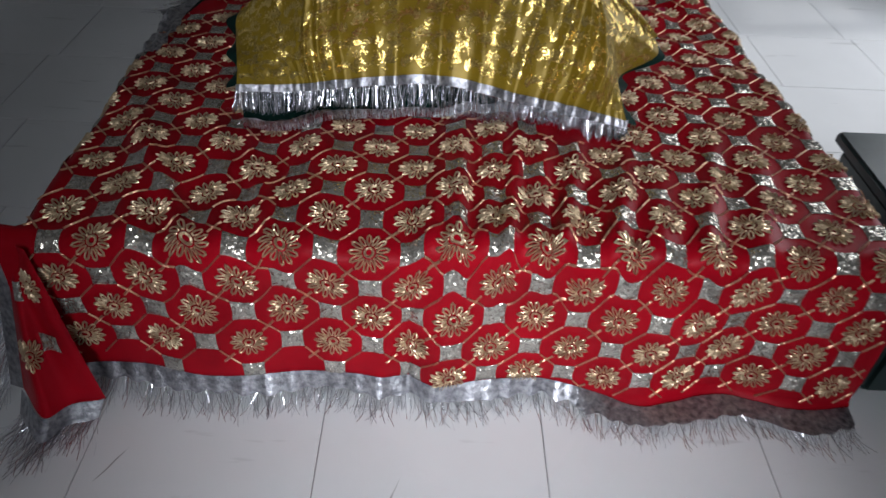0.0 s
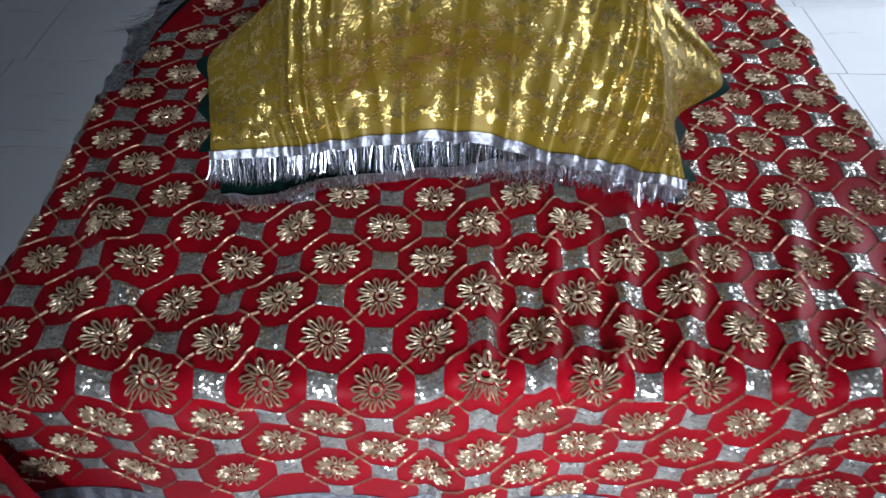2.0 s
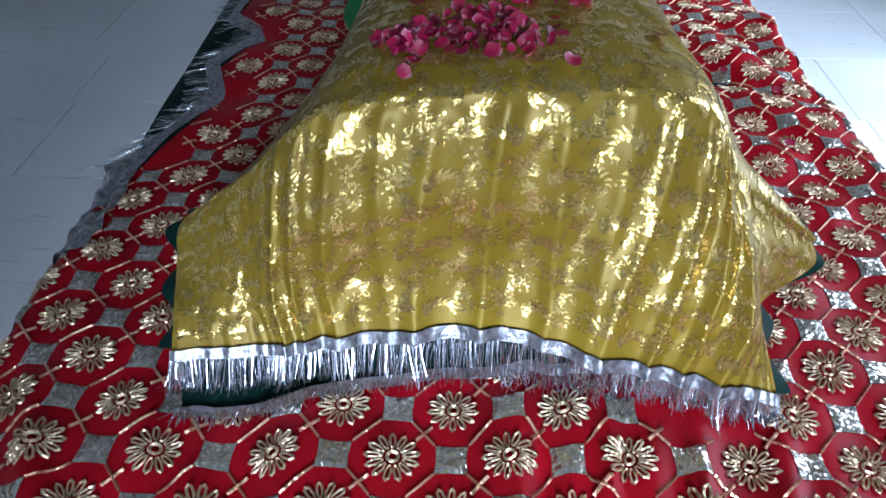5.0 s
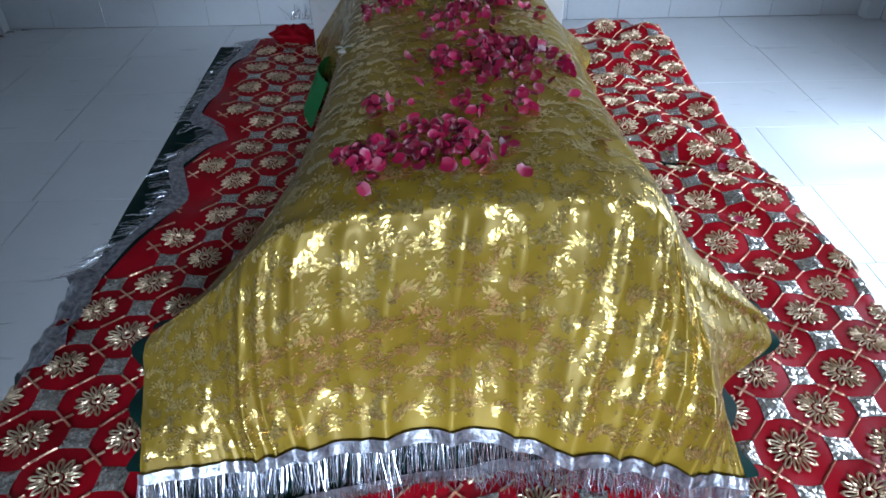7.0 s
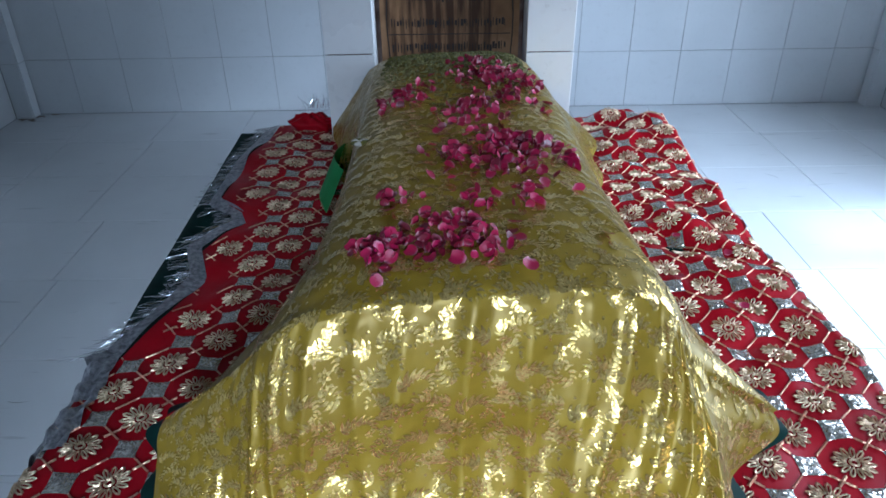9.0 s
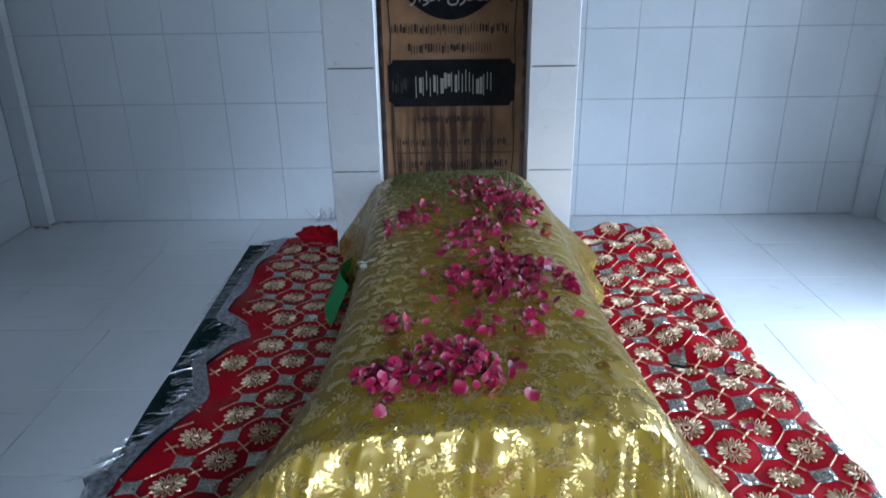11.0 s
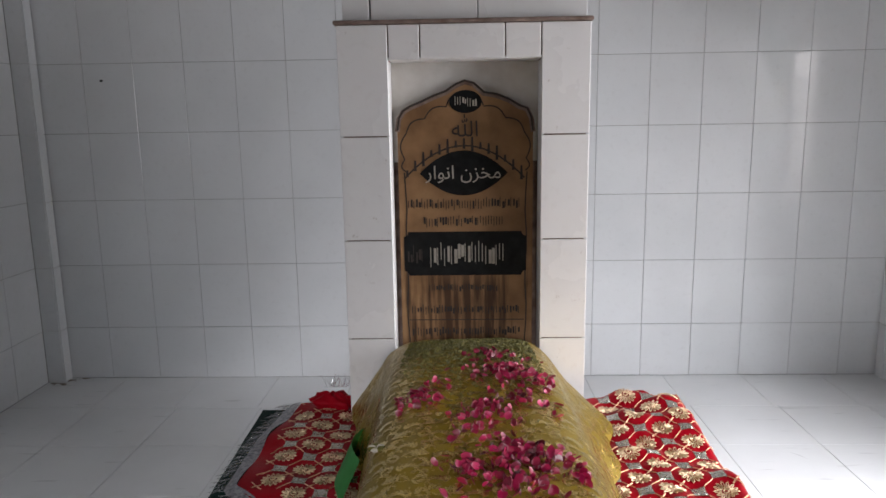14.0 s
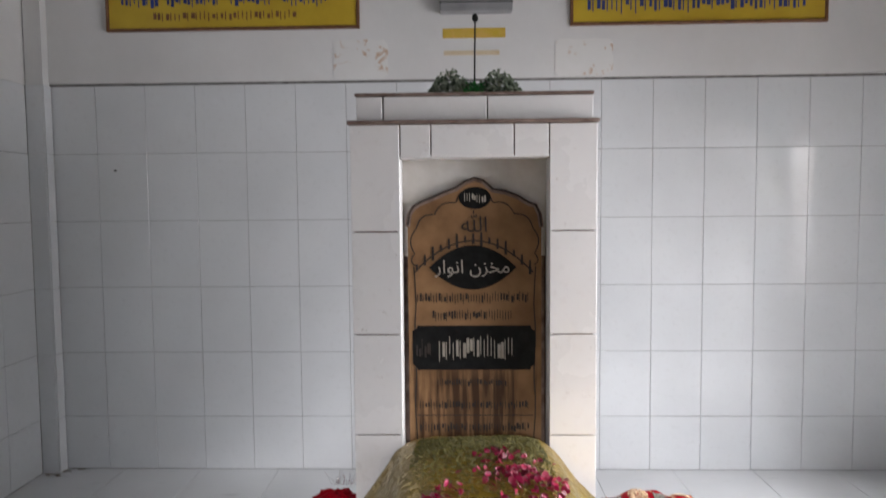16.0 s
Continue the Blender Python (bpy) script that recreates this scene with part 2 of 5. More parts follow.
M_TAN = mottled("aged_cream_paint", (0.26, 0.23, 0.19), (0.36, 0.33, 0.28), 30, 0.6)
M_INK = mottled("brown_black_paint", (0.010, 0.006, 0.004), (0.026, 0.016, 0.010), 60, 0.6)
M_EDGE = mottled("brown_tile_edge", (0.10, 0.06, 0.045), (0.26, 0.19, 0.16), 26, 0.85)
M_YELLOW = mottled("yellow_enamel", (0.48, 0.32, 0.02), (0.60, 0.42, 0.03), 5, 0.4)
M_BLUE = mottled("blue_lettering", (0.015, 0.03, 0.14), (0.03, 0.05, 0.22), 20, 0.5)
M_RUST = mottled("rusty_frame", (0.12, 0.05, 0.02), (0.22, 0.10, 0.04), 30, 0.6)
M_PETAL = petal_material()
M_CHIP = mottled("dried_green_buds", (0.035, 0.035, 0.003), (0.13, 0.11, 0.01), 60, 0.7)
M_BOX = mottled("dark_green_metal", (0.008, 0.018, 0.017), (0.02, 0.04, 0.038), 9, 0.4)
M_GARLAND = mottled("green_white_garland", (0.015, 0.05, 0.02), (0.40, 0.45, 0.34), 55, 0.7)
M_BRICK = mottled("outside_brick", (0.30, 0.13, 0.09), (0.42, 0.22, 0.16), 14, 0.9)
# ceiling and south wall are unseen; their grey is chosen to cut bounced light
M_CEIL = mottled("ceiling_low_bounce", (0.24, 0.24, 0.235), (0.32, 0.32, 0.31), 3, 0.9)
M_SOUTH = mottled("south_low_bounce", (0.20, 0.195, 0.185), (0.30, 0.29, 0.275), 4, 0.9)
M_YARD = mottled("outside_concrete", (0.42, 0.41, 0.39), (0.52, 0.51, 0.48), 3, 0.9)


# ---------------------------------------------------------------- builders
def part(name, data, mat, parent=None, label="", smooth=False, kind=""):
    """Links a bmesh or a mesh as one object, under a thing where one is given."""
    if isinstance(data, bmesh.types.BMesh):
        me = bpy.data.meshes.new(name)
        data.to_mesh(me)
        data.free()
    else:
        me = data
    if mat and not me.materials:
        me.materials.append(mat)
    if smooth:
        me.shade_smooth()
    ob = new(name, me)
    if parent:
        ob.parent = parent
    return tagged(ob, label, kind=kind)


def empty(name, at, label, category, group="", kind=""):
    ob = new(name)
    ob.empty_display_size = 0.05
    ob.location = at
    return tagged(ob, label, category, group, kind)


def box_bm(lo, hi, bevel=0.0, seg=2):
    bm = bmesh.new()
    bmesh.ops.create_cube(bm, size=1)
    for v in bm.verts:
        v.co = Vector([lo[i] + (v.co[i] + 0.5) * (hi[i] - lo[i]) for i in range(3)])
    if bevel:
        bmesh.ops.bevel(bm, geom=bm.edges[:], offset=bevel, segments=seg, affect="EDGES")
    return bm


def under(ob, parent):
    """Parents ob to a placed Empty and keeps its world place."""
    ob.parent = parent
    ob.matrix_parent_inverse = Matrix.Translation(parent.location).inverted()
    return ob


def mesh_from(name, verts, faces, uvs=None):
    me = bpy.data.meshes.new(name)
    me.from_pydata([tuple(v) for v in verts], [], faces)
    if uvs is not None:
        lay = me.uv_layers.new(name="UVMap")
        idx = np.empty(len(me.loops), dtype=np.int32)
        me.loops.foreach_get("vertex_index", idx)
        lay.data.foreach_set("uv", np.asarray(uvs, dtype=np.float32)[idx].ravel())
    me.update()
    return me


def grid_faces(nu, nv):
    return [(i * nv + j, (i + 1) * nv + j, (i + 1) * nv + j + 1, i * nv + j + 1) for i in range(nu - 1) for j in range(nv - 1)]


def lerp_table(t, table):
    if t <= table[0][0]:
        return table[0][1]
    for (a, va), (b, vb) in zip(table, table[1:]):
        if t <= b:
            return va + (vb - va) * (t - a) / (b - a)
    return table[-1][1]


def n3(x, y, z=0.0):
    return noise.noise(Vector((x, y, z)))


# ---------------------------------------------------------------- the room
X0, X1, Y0, Y1, ZC = -2.172, 2.245, -1.75, 3.945, 3.0
DADO = 1.98
TW, TH, TD = 0.2555, 0.340, 0.007      # wall tile


def wall(name, lo, hi):
    return tagged(part(name, box_bm(lo, hi), M_PLASTER), "white plastered wall above a glazed tile dado", "wall", kind="structure")


w_n = wall("wall_north", (X0 - 0.2, Y1 + TD, 0), (X1 + 0.2, Y1 + 0.2, ZC))
w_w = wall("wall_west", (X0 - 0.2, Y0 - 0.2, 0), (X0 - TD, Y1 + TD, ZC))
w_e = empty("wall_east", (X1, 0, 0), "white plastered wall with a wide open doorway", "wall", kind="structure")
for lo, hi in (((X1 + TD, DOOR_E[1], 0), (X1 + 0.22, 2.58, ZC)), ((X1 + TD, 2.58, 0), (X1 + 0.22, 2.90, 0.75)), ((X1 + TD, 2.58, 1.75), (X1 + 0.22, 2.90, ZC)), ((X1 + TD, 2.90, 0), (X1 + 0.22, Y1 + TD, ZC)), ((X1 + TD, Y0 - 0.2, 0), (X1 + 0.22, DOOR_E[0], ZC)),
               ((X1 + TD, DOOR_E[0], DOOR_E[2]), (X1 + 0.22, DOOR_E[1], ZC))):
    under(part("wall_panel", box_bm(lo, hi), M_PLASTER), w_e)
w_s = empty("wall_south", (0, Y0, 0), "unseen wall with an open doorway, grey to cut bounced light", "wall", kind="structure")
for lo, hi in (((X0 - TD, Y0 - 0.2, 0), (DOOR_S[0], Y0, ZC)), ((DOOR_S[1], Y0 - 0.2, 0), (X1 + TD, Y0, ZC)),
               ((DOOR_S[0], Y0 - 0.2, DOOR_S[2]), (DOOR_S[1], Y0, ZC))):
    under(part("wall_panel", box_bm(lo, hi), M_SOUTH), w_s)
tagged(part("ceiling", box_bm((X0 - 0.2, Y0 - 0.2, ZC), (X1 + 0.22, Y1 + 0.2, ZC + 0.15)), M_CEIL), "unseen ceiling, grey to cut bounced light", "ceiling", kind="structure")
floor = tagged(part("floor", box_bm((X0 - 0.2, Y0 - 0.2, -0.15), (X1 + 0.22, Y1 + 0.2, -0.004)), M_FLOORG), "glossy white marbled floor tiles with thin dark joints", "floor", kind="structure")
tagged(part("ground", box_bm((-60, -60, -0.6), (60, 60, -0.16)), M_YARD), "pale concrete yard outside the doorways", "ground", kind="structure")
tagged(part("backdrop", box_bm((6.0, -5, -0.16), (6.3, 8, 2.6)), M_BRICK), "brick boundary wall across the yard", "boundary wall", kind="structure")
win = empty("window_1", (X1 + 0.11, 2.74, 0.75), "narrow unglazed window slot with iron bars", "window", kind="structure")
for zb in (0.95, 1.15, 1.35, 1.55):
    under(part("grille_bar", box_bm((X1 + 0.008, 2.58, zb - 0.008), (X1 + 0.018, 2.90, zb + 0.008), 0.003, 1), M_RUST), win)
for yb in (2.66, 2.74, 2.82):
    under(part("grille_bar", box_bm((X1 + 0.019, yb - 0.006, 0.75), (X1 + 0.029, yb + 0.006, 1.75), 0.003, 1), M_RUST), win)
# ledge where the plaster starts above the dado; its shadow line is a dark strip
tagged(part("trim", box_bm((X0, Y1 - 0.004, DADO), (X1, Y1 + TD + 0.001, DADO + 0.011), 0.003), M_GROUT), "thin dark strip for the ledge's shadow along the top of the tiles", "trim", kind="structure")
upper = box_bm((X0, Y1 - 0.012, DADO + 0.011), (X1, Y1 + TD + 0.001, ZC), 0.004)
under(part("plaster_band", upper, M_PLASTER), w_n)


def tile_mesh(w, h, d, bev=0.0012):
    bm = box_bm((-w / 2, -d / 2, -h / 2), (w / 2, d / 2, h / 2))
    front = [f for f in bm.faces if f.normal.y < -0.5]
    bmesh.ops.bevel(bm, geom=list({e for f in front for e in f.edges}), offset=bev, segments=1, affect="EDGES")
    me = bpy.data.meshes.new("tile")
    bm.to_mesh(me)
    bm.free()
    me.materials.append(M_WALL)
    return me


ROWS_Z = [0.0, 0.280, 0.617, 0.956, 1.296, 1.638, DADO]
GAP = 0.0018


def tile_wall(parent, spans, place, seed):
    """Tiles between the given edges, row by row; place(s, z) gives a pose."""
    cache = {}
    rnd = random.Random(seed)
    for r in range(6):
        z0, z1 = ROWS_Z[r], ROWS_Z[r + 1]
        for s0, s1 in spans:
            key = (round(s1 - s0, 3), round(z1 - z0, 3))
            if key not in cache:
                cache[key] = tile_mesh(s1 - s0 - GAP, z1 - z0 - GAP, TD)
            ob = part("tile", cache[key], None)
            m = place((s0 + s1) / 2, (z0 + z1) / 2)
            ob.matrix_world = m @ pose(0, rnd.uniform(-0.0006, 0.0006), 0, rnd.uniform(-0.10, 0.10), 0, rnd.uniform(-0.10, 0.10))
            ob.parent = parent
            ob.matrix_parent_inverse = Matrix.Translation(parent.location).inverted()


def cuts(a, b, phase, step):
    edges = [a] + [phase + step * k for k in range(-60, 60) if a + 0.02 < phase + step * k < b - 0.02] + [b]
    return list(zip(edges, edges[1:]))


# ---------------------------------------------------------------- platform of the grave
PLAT = [(-0.635, 0.645), (0.785, 0.665), (0.755, 2.71), (-0.685, 2.71)]
PZ = 0.345
bm = bmesh.new()
low = [bm.verts.new((x, y, 0)) for x, y in PLAT]
high = [bm.verts.new((x, y, PZ - 0.012)) for x, y in PLAT]
bm.faces.new(low[::-1]), bm.faces.new(high)
for i in range(4):
    bm.faces.new((low[i], low[(i + 1) % 4], high[(i + 1) % 4], high[i]))
bmesh.ops.bevel(bm, geom=bm.edges[:], offset=0.01, segments=2, affect="EDGES")
tagged(part("grave_platform", bm, M_PLASTER), "low white plastered platform under the grave cloths", "platform")

XL = [(0.0, -0.655), (0.57, -0.655), (1.0, -0.665), (1.38, -0.675), (1.43, -0.665), (1.47, -0.608), (1.616, -0.556), (1.76, -0.522), (1.887, -0.57), (1.96, -0.535), (2.02, -0.491), (2.078, -0.516), (2.128, -0.586), (2.437, -0.582), (2.72, -0.54)]
XR = [(0.0, 0.849), (0.876, 0.854), (1.03, 0.839), (1.33, 0.824), (1.635, 0.822), (1.99, 0.804), (2.5, 0.791), (2.72, 0.799)]


def front_y(x):
    return 0.572 + 0.026 * (x + 0.63) / 1.4


def red_top(x, y):
    right = max(0.0, min(1.0, (x - 0.40) / 0.15)) * max(0.0, min(1.0, (y - 1.0) / 0.8))
    z = PZ + 0.014 + 0.016 * n3(x * 5, y * 5, 1.7) + 0.007 * n3(x * 13, y * 9, 4.2)
    z += right * (0.024 * n3(x * 9 + y * 5, y * 9, 7.0) + 0.009 * n3(x * 22, y * 20, 2.0))
    z += right * max(0.0, min(1.0, (y - 2.35) / 0.2)) * (0.03 + 0.03 * n3(x * 12, y * 12, 9.0))
    # creases that run back from the front edge
    near = max(0.0, 1.0 - (y - 0.6) / 0.55)
    for cx, sl, w, a in ((0.07, 0.06, 0.016, 0.038), (0.155, 0.12, 0.014, 0.038), (0.245, 0.20, 0.016, 0.034), (0.33, 0.26, 0.018, 0.030), (0.48, 0.30, 0.018, 0.022), (-0.36, -0.55, 0.020, 0.024), (-0.22, -0.35, 0.018, 0.018), (0.03, 0.10, 0.024, 0.030), (0.12, 0.10, 0.022, 0.026), (0.20, 0.14, 0.022, 0.022), (-0.16, -0.08, 0.035, 0.016), (0.40, 0.2, 0.03, 0.018), (0.58, 0.25, 0.028, 0.016), (-0.45, -0.2, 0.035, 0.02), (-0.30, -0.25, 0.025, 0.014)):
        d = (x - cx - sl * (y - 0.6)) / w
        z += a * near * math.exp(-d * d)
    return z


def hem(x):
    """The length that hangs down in front."""
    return lerp_table(x, [(-0.66, 0.285), (-0.1, 0.29), (0.02, 0.30), (0.25, 0.30), (0.45, 0.34), (0.85, 0.335)])


def red(x, v):
    """The red cloth: v metres back from the front edge, or down from it where v is negative."""
    yf = front_y(x)
    R = 0.035
    if v >= R:
        y = yf + v
        z = red_top(x, y)
        dl, dr = x - lerp_table(y, XL), lerp_table(y, XR) - x
        z -= 1.6 * max(0.0, 0.035 - dr)
        if y < 1.42:
            z -= 1.6 * max(0.0, 0.035 - dl)
        elif dl < 0.05:
            z += 0.004 * math.sin(y * 21)
        return Vector((x, y, z))
    arc = math.pi / 2 * R
    top = red_top(x, yf + R)
    fold = 0.010 * math.sin(x * 17 + 0.8) + 0.012 * n3(x * 8, 0.3, 3.3)
    if abs(x - 0.0) < 0.05:
        fold -= 0.025 * (1 - abs(x) / 0.05)
    if v > R - arc:
        a = (R - v) / R
        return Vector((x, yf + R - R * math.sin(a), top - R + R * math.cos(a)))
    d = (R - arc) - v
    top += (PZ + 0.016 - top) * min(1.0, d / 0.16)
    y = yf - fold * min(1.0, d / 0.12) - 0.02 * d - 0.01 * n3(x * 6, d * 6, 5.0) * min(1, d / 0.1)
    z = max(0.012 + 0.004 * n3(x * 20, d * 10, 0), top - R - d)
    if top - R - d < 0.02:
        y -= (0.02 - (top - R - d)) * 0.9
    return Vector((x, y, z))


def red_n(x, v):
    e = 0.004
    a = red(x + e, v) - red(x - e, v)
    b = red(x, v + e) - red(x, v - e)
    return a.cross(b).normalized()


V_BACK = 2.13
NX, NV = 120, 190
cloth = empty("red_grave_cloth", (0.1, 1.0, PZ), "red satin cloth with gold flowers and silver squares on the platform", "cloth")
verts, uvs = [], []


for i in range(NX):
    s = i / (NX - 1)
    for j in range(NV):
        x = XL[0][1] + (XR[0][1] - XL[0][1]) * s
        v = -hem(x) + (V_BACK + hem(x)) * j / (NV - 1)
        y = front_y(0.1) + max(v, 0)
        xl, xr = lerp_table(y, XL), lerp_table(y, XR)
        x = xl + (xr - xl) * s
        p = red(x, v)
        verts.append(p)
        uvs.append((x, v))
under(part("satin", mesh_from("satin", verts, grid_faces(NX, NV), uvs), M_RED, smooth=True), cloth)


def strip(name, line_a, line_b, mat, parent, label="", lift=0.0):
    """A ribbon between two rows of points."""
    n = len(line_a)
    vv = [Vector(p) + Vector((0, 0, lift)) for pair in zip(line_a, line_b) for p in pair]
    ob = part(name, mesh_from(name, vv, [(2 * i, 2 * i + 1, 2 * i + 3, 2 * i + 2) for i in range(n - 1)]), mat, label=label, smooth=True)
    return under(ob, parent)


def tinsel(name, roots, parent, length, width, flow, seed, sag=0.5, floor_z=None, count=1, wild=0.35):
    """Fine metal threads from each root; flow(root) gives the way they hang."""
    rnd = random.Random(seed)
    vv, ff = [], []
    for p in roots:
        for _ in range(count):
            d = Vector(flow(p)).normalized()
            side = Vector((rnd.gauss(0, wild), rnd.gauss(0, wild), rnd.gauss(0, wild * 0.4)))
            L = length * rnd.uniform(0.55, 1.15)
            q, dirn = Vector(p), (d + side * 0.6).normalized()
            across = dirn.cross(Vector((rnd.uniform(-1, 1), rnd.uniform(-1, 1), rnd.uniform(-1, 1)))).normalized() * width / 2
            base = len(vv)
            for k in range(4):
                vv += [q - across, q + across]
                dirn = (dirn + Vector((rnd.gauss(0, wild * 0.4), rnd.gauss(0, wild * 0.4), -sag * 0.35))).normalized()
                q = q + dirn * L / 3
                if floor_z is not None:
                    fz = floor_z(q) if callable(floor_z) else floor_z
                    if q.z < fz:
                        q.z = fz + 0.001 + 0.004 * rnd.random()
            for k in range(3):
                b = base + 2 * k
                ff.append((b, b + 1, b + 3, b + 2))
    return under(part(name, mesh_from(name, vv, ff), M_FRINGE, label="silver tinsel fringe", kind="stuff"), parent)


# hem ribbon along the front, then its fringe lying out on the floor
xs = [-0.652 + 1.50 * i / 420 for i in range(421)]
hem_a, hem_b = [], []
for x in xs:
    p = red(x, -hem(x))
    z = max(0.006 + 0.006 * (1 + n3(x * 13, 0, 5)), p.z - 0.036)
    lie = 0.038 - max(0.0, p.z - z)
    hem_a.append(p + Vector((0, -0.003, 0.004)))
    hem_b.append(Vector((x + 0.004 * n3(x * 9, 1, 1), p.y - 0.012 - lie + 0.006 * math.sin(x * 31) + 0.007 * math.sin(x * 150 + 6 * n3(x * 7, 1, 1)) * (0.5 + n3(x * 5, 3, 3)), z)))
strip("hem_ribbon", hem_a, hem_b, M_SILVER, cloth, "crinkled silver ribbon hem")
roots = [b.lerp(c, k / 2) for b, c in zip(hem_b, hem_b[1:]) for k in range(2)]
tinsel("hem_fringe", roots, cloth, 0.060, 0.0009, lambda p: (0.15 * math.sin(p.x * 11), -0.7, -0.35), 3, 0.4, 0.002, 1, 0.4)

# west edge: silver ribbon and fringe over the green cloth
ys = [1.44 + 1.27 * i / 130 for i in range(131)]
ea, eb = [], []
for k, y in enumerate(ys):
    xl = lerp_table(y, XL)
    t0 = lerp_table(y + 0.01, XL) - lerp_table(y - 0.01, XL)
    nx = Vector((-0.02, t0, 0)).normalized()
    z = red(xl, y - front_y(xl)).z + 0.004 * math.sin(y * 21)
    ea.append(Vector((xl, y, z + 0.002)))
    eb.append(Vector((xl, y, PZ + 0.016 + 0.006 * n3(y * 12, 1, 1))) + nx * 0.034)
strip("edge_ribbon", ea, eb, M_SILVER, cloth, "silver ribbon edge")
roots = [b.lerp(c, k / 4) for b, c in zip(eb, eb[1:]) for k in range(4)]
tinsel("edge_fringe", roots, cloth, 0.05, 0.0010, lambda p: (-1, -0.3, 0.1), 5, 0.3, PZ + 0.006, 1, 0.45)
# the west edge nearer the foot: ribbon hanging down the side
ys = [0.62 + 0.80 * i / 90 for i in range(91)]
ea = [Vector((lerp_table(y, XL) - 0.003, y, red_top(-0.63, y) - 0.05)) for y in ys]
eb = [Vector((lerp_table(y, XL) - 0.010 - 0.008 * (1 + n3(y * 9, 3, 3)), y + 0.01, red_top(-0.63, y) - 0.13 - 0.02 * n3(y * 7, 1, 8))) for y in ys]
strip("side_drape", ea, eb, M_RED, cloth)
ec = [p + Vector((-0.012, 0, -0.05)) for p in eb]
strip("side_ribbon", eb, ec, M_SILVER, cloth, "silver ribbon edge")
tinsel("side_fringe", [b.lerp(c, k / 4) for b, c in zip(ec, ec[1:]) for k in range(4)], cloth, 0.075, 0.0011, lambda p: (-0.5, -0.1, -1), 6, 0.6, 0.004, 1, 0.4)
# crumpled tuft of ribbon where the edge turns out over the green cloth
TU, TV = 26, 14
verts = []
for i in range(TU):
    for j in range(TV):
        a, q = i / (TU - 1), j / (TV - 1)
        x = -0.60 - 0.085 * q - 0.012 * n3(a * 5, q * 4, 1)
        y = 1.475 - 0.24 * a - 0.03 * q + 0.012 * n3(a * 6, q * 5, 3)
        z = PZ + 0.020 + 0.016 * n3(a * 7, q * 6, 5) - 0.16 * max(0.0, q - 0.45) ** 1.3
        verts.append((x, y, z))
under(part("ribbon_tuft", mesh_from("ribbon_tuft", verts, grid_faces(TU, TV)), M_SILVER, label="crumpled silver ribbon", smooth=True), cloth)
tinsel("tuft_fringe", [Vector(verts[i * TV + TV - 1]).lerp(Vector(verts[(i + 1) * TV + TV - 1]), k / 3) for i in range(TU - 1) for k in range(3)], cloth, 0.035, 0.0009, lambda p: (-0.6, -0.3, -0.8), 8, 0.5, None, 1, 0.5)
# the corner that hangs down with its own ribbon
CU, CW = 30, 26


def corner(a, q):
    """The hanging corner: a from the platform's edge down, q from the front round to the west."""
    flute = 0.012 * math.sin(q * 9 + a * 2) * min(1, a * 2)
    x = (-0.600 + 0.050 * a) * (1 - q) + (-0.655 - 0.025 * a) * q + 0.5 * flute
    y = (0.562 - 0.030 * a) * (1 - q) + (0.600 - 0.090 * a) * q - 0.045 * math.sin(math.pi * q) * a - flute
    return Vector((x, y, PZ + 0.010 - 0.012 * (1 - a) * q - a * (0.318 - 0.02 * q)))


verts, last = [], []
for i in range(CU):
    for j in range(CW):
        verts.append(corner(i / (CU - 1), j / (CW - 1)))
        if i == CU - 1:
            last.append(verts[-1])
under(part("corner_fold", mesh_from("corner_fold", verts, grid_faces(CU, CW)), M_RED, smooth=True), cloth)
low = [p + Vector((-0.012, -0.022, -0.045)) for p in last]
for p in low:
    p.z = max(p.z, 0.008)
strip("corner_ribbon", [p + Vector((-0.001, -0.003, 0.003)) for p in last], low, M_SILVER, cloth, "silver ribbon on the hanging corner")
side = [verts[i * CW + CW - 1] for i in range(CU)]
out = [p + Vector((-0.030, 0.012, -0.006)) for p in side]
strip("corner_ribbon", side, out, M_SILVER, cloth, "silver ribbon on the hanging corner")
tinsel("corner_fringe", [p.lerp(q, k / 7) for p, q in zip(out, out[1:]) for k in range(7)], cloth, 0.085, 0.0010, lambda p: (-0.8, -0.5, -0.7), 9, 0.5, 0.004, 1, 0.4)
tinsel("corner_fringe", [p.lerp(q, k / 9) for p, q in zip(low, low[1:]) for k in range(9)], cloth, 0.08, 0.0010, lambda p: (-0.3, -0.9, -0.3), 10, 0.4, 0.003, 1, 0.45)

# green under-cloth that shows along the west side
green = empty("green_under_cloth", (-0.5, 1.8, PZ), "dark green velvet cloth with silver specks under the red cloth", "cloth")
GX, GY = 40, 90
verts = []
for i in range(GX):
    for j in range(GY):
        y = 0.70 + 2.015 * j / (GY - 1)
        xa = -0.678 - 0.035 * max(0.0, y - 1.47) / 1.27 - (0.004 if y > 1.42 else -0.02)
        xb = lerp_table(y, XR) - 0.07
        x = xa + (xb - xa) * i / (GX - 1)
        z = PZ - 0.006 + 0.004 * n3(x * 7, y * 5, 11)
        if i == 0:
            z -= 0.07
        verts.append((x, y, z))
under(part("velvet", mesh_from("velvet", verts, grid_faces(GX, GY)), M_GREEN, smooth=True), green)


